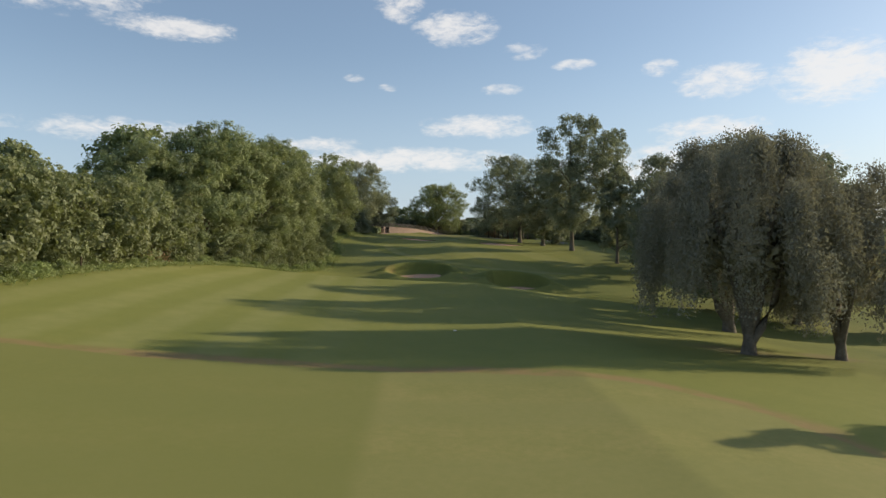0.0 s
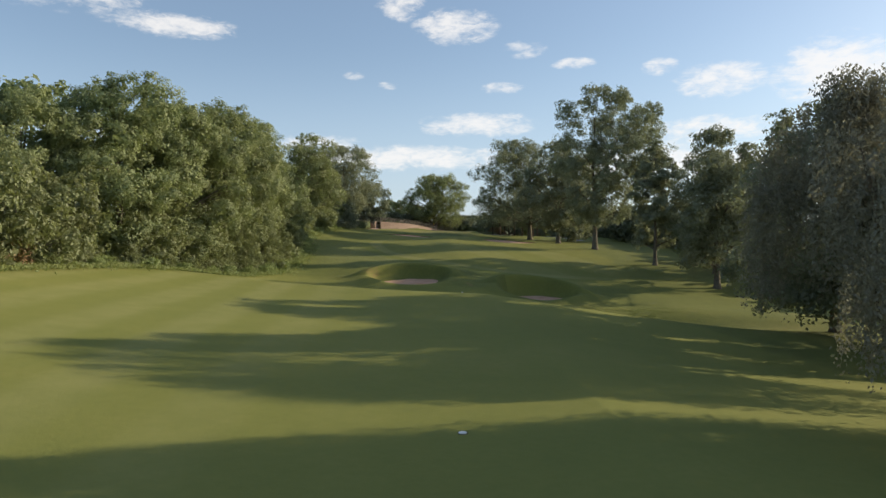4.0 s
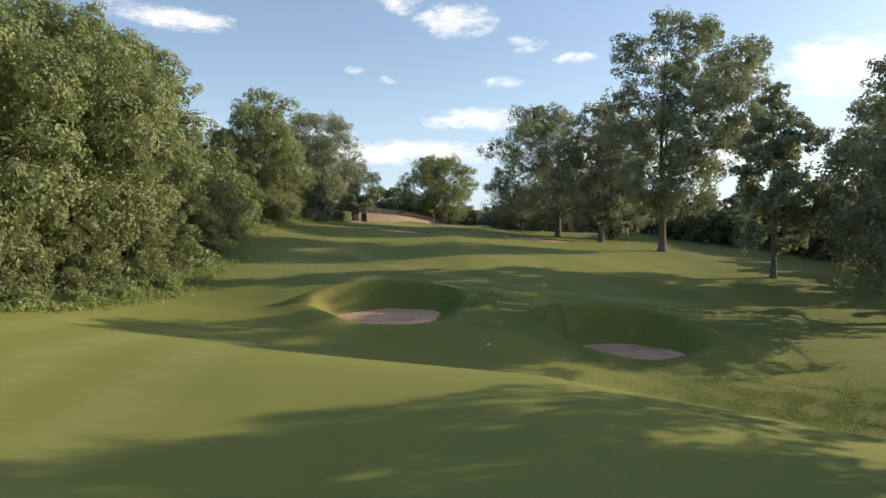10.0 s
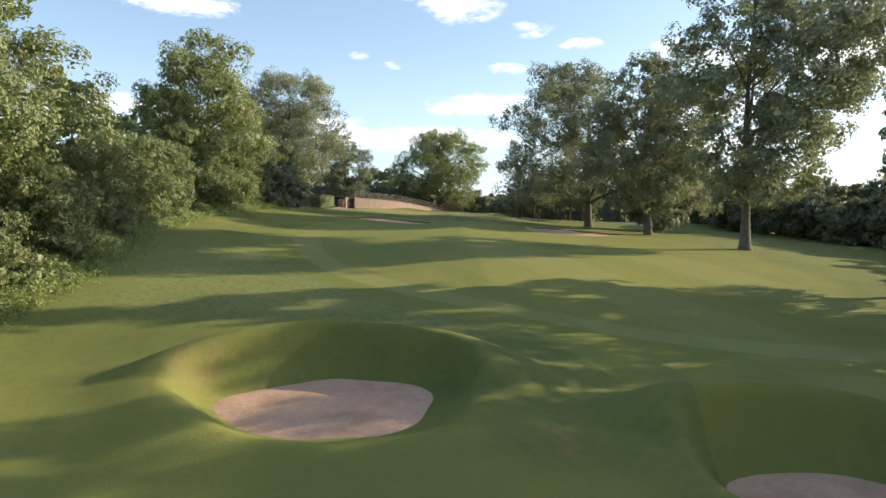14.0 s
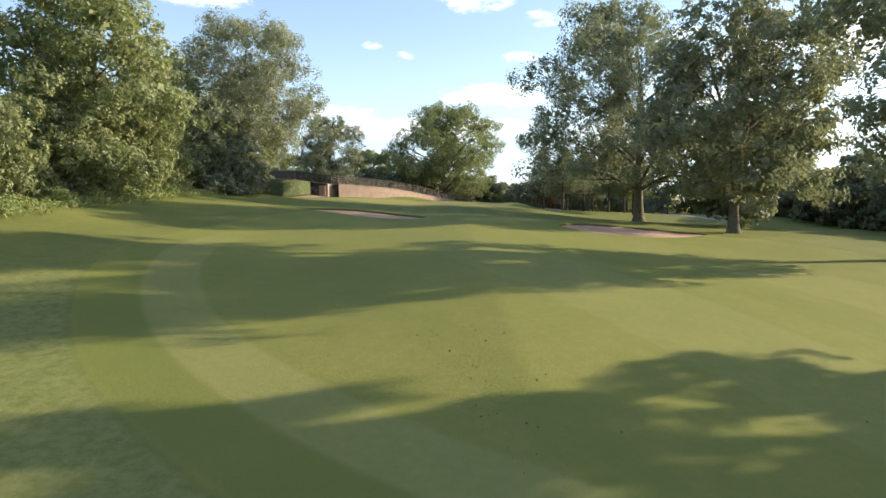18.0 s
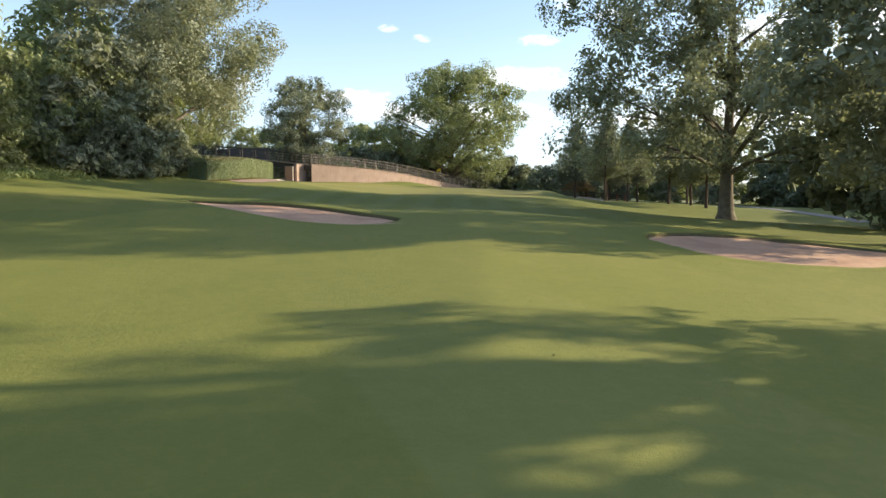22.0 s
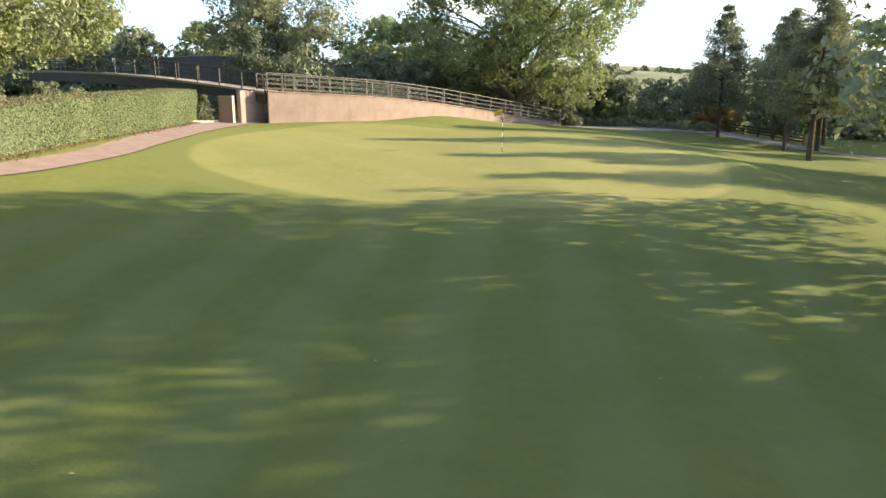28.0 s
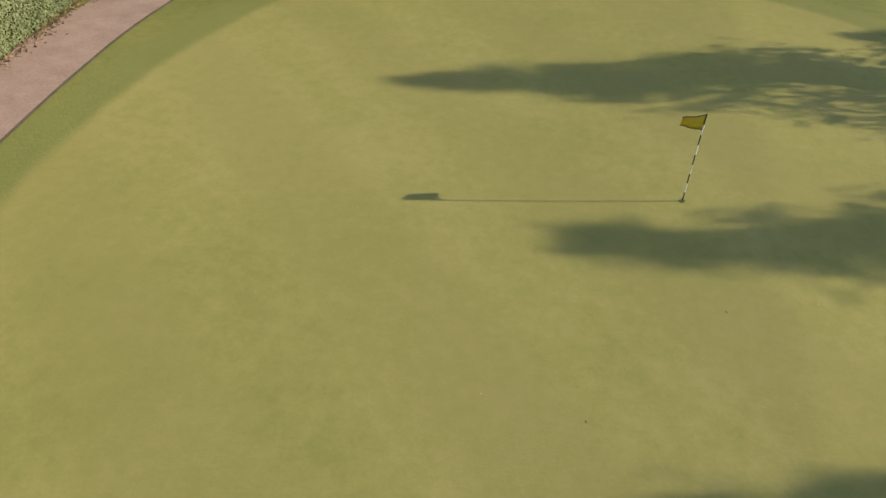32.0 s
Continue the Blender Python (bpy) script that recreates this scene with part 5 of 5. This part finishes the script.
nettle = make_tree("nettle_clump", "bright green nettles at the foot of the trees", (-36.4, -3.0), tree_meshes(50, 1.3, 1.5, 0.0, 0.02, 14, 1100, 0.17, "low", limbs=3, flat=0.7), L_NETTLE, category="nettles", group="nettles on the wooded edge")
for j in range(74):
    q = EDGE_L[2 + int(j * 2.6)]
    copy_tree(bramble, q[0] - 1.4 + 0.8 * math.sin(j * 2.7), q[1] + 0.6 * math.sin(j * 5.1), 61 * j, 0.85 + 0.3 * math.sin(j * 1.3))
    if j % 5 != 3:
        copy_tree(nettle, q[0] + 0.1 + 0.6 * math.sin(j * 1.9), q[1] + 0.9 * math.sin(j * 3.7), 97 * j, 0.7 + 0.28 * math.sin(j * 2.1))
dock = make_tree("dead_stalks", "rusty dead dock stalks above the nettles", (-38.0, 15.0), tree_meshes(51, 2.4, 1.9, 0.2, 0.02, 14, 700, 0.16, "low", limbs=4), L_RED, category="plant", group="dead stalks on the wooded edge")
for x, y, sc in ((-37.6, 18.5, 1.0), (-37.0, 22.5, 0.9), (-38.2, 11.0, 0.8)):
    copy_tree(dock, x, y, 50 * sc, sc)

# ---- far country ----
rng = np.random.default_rng(14)
C, N = [], []
for j in range(420):
    a = rng.uniform(-1.1, 1.1)
    d = rng.uniform(260, 1900)
    row = rng.uniform(0, np.pi)
    for m in range(rng.integers(4, 12)):
        x, y = math.sin(a) * d + math.cos(row) * m * 9, 150 + math.cos(a) * d + math.sin(row) * m * 9
        hh = rng.uniform(4, 11)
        n = 22
        dd = rng.normal(size=(n, 3))
        dd /= np.linalg.norm(dd, axis=1)[:, None]
        dd[:, 2] = np.abs(dd[:, 2])
        C.append(np.array([x, y, float(base_height(x, y))]) + dd * (hh * 0.75, hh * 0.75, hh))
        N.append(dd + 0.3 * rng.normal(size=(n, 3)))
LV, LF = leaves_np(rng, np.concatenate(C), np.concatenate(N), 6.5, 0.8)
far_trees = new("far_woods", np_mesh("far_woods", LV, LF, (L_FAR,)))
tagged(far_trees, "distant hedgerows and woods across the valley", "woods", kind="stuff")


# ---- small things ----
# tufts on the banks and bunker faces
rng = np.random.default_rng(21)
P2 = []
for cx, cy, rx, ry, n in ((15.0, 42.0, 9.0, 4.0, 16000),):
    P2.append(rng.normal(size=(n, 2)) * (rx * 0.55, ry * 0.55) + (cx, cy))
P2 = np.concatenate(P2)
clump = np.sin(P2[:, 0] * 2.3 + np.sin(P2[:, 1] * 1.7) * 2) + np.sin(P2[:, 1] * 2.9 + P2[:, 0]) + rng.normal(size=len(P2)) * 0.7
free = np.ones(len(P2), bool)
for b in BUNKERS:
    free &= bunker_d(P2[:, 0], P2[:, 1], b) > 1.03
P2 = P2[(clump > -0.3) & free]
C3 = np.stack([P2[:, 0], P2[:, 1], height(P2[:, 0], P2[:, 1]) + 0.03], 1)
LV, LF = leaves_np(rng, C3, np.concatenate([rng.normal(size=(len(P2), 2)), np.full((len(P2), 1), 1.4)], 1), 0.12, 0.30, 0.35, (0, 0, 1.0))
tufts = new("rough_grass", np_mesh("rough_grass", LV, LF, (leaf_material("rough_grass", (0.125, 0.155, 0.040), (0.20, 0.215, 0.065), trans=0.4),)))
tagged(tufts, "short tufted rough grass on the bank of the swale", "grass", kind="stuff")

# fallen leaves on the last green, its approach and the fairway
NL = 300
px = np.concatenate([rng.normal(5.0, 4.0, 150), rng.uniform(-12, 14, 70), rng.uniform(-8, 16, 80)])
py = np.concatenate([rng.normal(138, 6.0, 150), rng.uniform(118, 158, 70), rng.uniform(70, 112, 80)])
C3 = np.stack([px, py, height(px, py) + 0.012], 1)
LV, LF = leaves_np(rng, C3, np.concatenate([0.25 * rng.normal(size=(NL, 2)), np.ones((NL, 1))], 1), 0.058, 0.6)
litter = new("fallen_leaves", np_mesh("fallen_leaves", LV, LF, (plain("dry_leaf", (0.16, 0.11, 0.05), (0.42, 0.36, 0.22), 5.0, 0.9, 0.2),)))
tagged(litter, "scattered dry leaves lying on the mown turf", "leaves", kind="stuff")

# white yardage discs let into the fairway
for x, y in ((-1.11, 48.43), (-5.0, -10.0)):
    disc = thing("yardage_disc", "small white yardage disc set in the turf", "marker", (x, y, float(height(x, y))), "yardage discs")
    bm = bmesh.new()
    bmesh.ops.create_cone(bm, cap_ends=True, segments=24, radius1=0.13, radius2=0.115, depth=0.03, matrix=Matrix.Translation((0, 0, 0.018)))
    part("plate", bm, WHITE, disc)
    bm = bmesh.new()
    bmesh.ops.create_cone(bm, cap_ends=True, segments=20, radius1=0.16, radius2=0.15, depth=0.02, matrix=Matrix.Translation((0, 0, 0.006)))
    part("rim", bm, EDGE, disc)

# weathered stake among the brambles
stake = thing("wooden_stake", "weathered grey wooden stake in the brambles", "post", (-36.6, 4.2, float(height(-36.6, 4.2))))
part("shaft", tube_mesh("shaft", [(0, 0, -0.3), (0.02, 0, 0.6), (0.05, 0.01, 1.25)], [0.07, 0.065, 0.06], 8), WOOD, stake)
part("cap", box(0.15, 0.15, 0.03, (0.05, 0.01, 1.265), 0.006), COPING, stake)

# post-and-rail fence beside the far path
fence = thing("post_and_rail_fence", "low dark timber post-and-rail fence with russet end posts", "fence", (0, 0, 0))
FL = np.array(FENCE)
for i, (x, y) in enumerate(FL):
    z = float(height(x, y))
    last = i >= len(FL) - 2
    post = part("post", box(0.14, 0.14, 1.25 if last else 1.05, (x, y, z + 0.42), 0.015), RED if last else WOOD, fence, "russet stained end post" if last else "")
    if last:
        part("cap", box(0.17, 0.17, 0.04, (x, y, z + 1.06), 0.01), WOOD, post)
for (x0, y0), (x1, y1) in zip(FL[:-1], FL[1:]):
    d = math.hypot(x1 - x0, y1 - y0)
    z0, z1 = float(height(x0, y0)), float(height(x1, y1))
    for h in (0.28, 0.55, 0.82):
        m = look(((x0 + x1) / 2, (y0 + y1) / 2, (z0 + z1) / 2 + h), (x1, y1, z1 + h))
        part("rail", box(0.05, 0.12, d, (0, 0, 0), 0.01, m=m), WOOD, fence)

# planted bed along the far path
russet = make_tree("russet_shrub", "russet-leaved shrub in the planted bed", (17.2, 184.2), tree_meshes(41, 1.9, 1.2, 0.0, 0.05, 12, 1500, 0.16, "tall", limbs=5), L_RED, category="bush", group="russet shrubs")
for x, y, sc in ((18.4, 184.8, 1.3), (-8.6, 172.2, 0.55), (20.0, 184.4, 1.45)):
    copy_tree(russet, x, y, 77 * sc, sc)
grey = make_tree("bedding_plant", "pale grey-green bedding plant in the bed", (9.6, 182.7), tree_meshes(42, 0.9, 0.75, 0.0, 0.02, 9, 620, 0.15, "low", limbs=3), leaf_material("grey_leaves", (0.17, 0.20, 0.13), (0.34, 0.37, 0.26)), category="plant", group="bedding plants")
for j in range(16):
    copy_tree(grey, 5.4 + 0.85 * j + 0.2 * math.sin(j * 3.1), 182.3 + 0.7 * math.sin(j * 0.4) + 0.35 * math.sin(j * 2.2), 47 * j, 0.75 + 0.35 * abs(math.sin(j * 1.9)))

# planting between the ramp and the trees
laurel = make_tree("laurel_bush", "glossy bright green laurel behind the ramp", (-15.2, 170.6), tree_meshes(46, 3.6, 2.5, 0.0, 0.06, 16, 5200, 0.17, "low", limbs=4), leaf_material("leaves_laurel", (0.085, 0.175, 0.055), (0.17, 0.32, 0.10), trans=0.25), category="bush", group="laurels")
copy_tree(laurel, -12.4, 172.6, 120, 0.9)
conifer = make_tree("dwarf_conifer", "small upright yellow-green conifer behind the bridge rail", (-18.6, 167.0), tree_meshes(47, 3.4, 0.75, 0.0, 0.05, 16, 2200, 0.13, "cone", limbs=3), L_HEDGE, category="shrub", group="dwarf conifers")
copy_tree(conifer, -17.0, 168.0, 60, 0.7)
magenta = make_tree("flowering_shrub", "magenta flowering shrub beside the ramp", (-7.9, 170.8), tree_meshes(48, 2.1, 1.0, 0.0, 0.04, 10, 1100, 0.13, "low", limbs=4), leaf_material("leaves_magenta", (0.20, 0.06, 0.10), (0.36, 0.13, 0.21), trans=0.3), category="shrub", group="flowering shrubs")
copy_tree(magenta, -16.3, 165.6, 40, 0.8)
gold = make_tree("golden_shrub", "low golden-leaved shrub beside the ramp", (-13.2, 165.2), tree_meshes(49, 1.7, 1.1, 0.0, 0.04, 10, 1100, 0.13, "low", limbs=4), leaf_material("leaves_gold", (0.24, 0.25, 0.06), (0.42, 0.40, 0.12), trans=0.35), category="shrub", group="golden shrubs")
for x, y, tn, sc in ((-11.6, 166.6, 50, 0.8), (-15.4, 163.6, 100, 1.0), (-5.6, 171.4, 10, 0.9), (-2.6, 174.6, 150, 0.7), (-18.0, 162.6, 30, 1.1)):
    copy_tree(gold, x, y, tn, sc)

# clods and divots kicked out of the fairway
rng = np.random.default_rng(33)
n = 110
cy_ = np.concatenate([rng.uniform(69, 79, 70), rng.uniform(66, 106, 40)])
cx_ = np.concatenate([-3.0 + 0.27 * (77 - cy_[:70]) + np.abs(rng.normal(size=70)) * 1.3, rng.uniform(-12, 14, 40)])
octa = np.array([(1, 0, 0), (0, 1, 0), (-1, 0, 0), (0, -1, 0), (0, 0, 0.7), (0, 0, -0.5)])
V = octa[None] * (rng.uniform(0.010, 0.034, (n, 1, 1)) * rng.uniform(0.6, 1.4, (n, 6, 1))) + np.stack([cx_, cy_, height(cx_, cy_) + 0.012], 1)[:, None]
tri8 = np.array([(0, 1, 4), (1, 2, 4), (2, 3, 4), (3, 0, 4), (1, 0, 5), (2, 1, 5), (3, 2, 5), (0, 3, 5)])
clods = new("clods", np_mesh("clods", V.reshape(-1, 3), (tri8[None] + 6 * np.arange(n)[:, None, None]).reshape(-1, 3), (plain("clod_earth", (0.07, 0.065, 0.03), (0.15, 0.125, 0.06), 6.0, 0.95, 0.1),)))
tagged(clods, "small clods and divots of dark earth on the fairway", "earth", kind="stuff")

# dead leaves and clippings along the hedge foot
rng = np.random.default_rng(40)
n = 2600
i0 = rng.integers(0, len(HEDGE) - 1, n)
f_ = rng.random((n, 1))
q = HEDGE[i0] * (1 - f_) + HEDGE[i0 + 1] * f_ - HN[i0] * (0.48 + 0.26 * np.abs(rng.normal(size=(n, 1))))
C3 = np.stack([q[:, 0], q[:, 1], height(q[:, 0], q[:, 1]) + 0.045], 1)
LV, LF = leaves_np(rng, C3, np.concatenate([0.5 * rng.normal(size=(n, 2)), np.ones((n, 1))], 1), 0.10, 0.5)
clippings = new("hedge_clippings", np_mesh("hedge_clippings", LV, LF, (plain("dead_clippings", (0.13, 0.09, 0.05), (0.30, 0.22, 0.12), 4.0, 0.95, 0.1),)))
tagged(clippings, "brown dead leaves and clippings along the hedge foot", "leaves", kind="stuff")
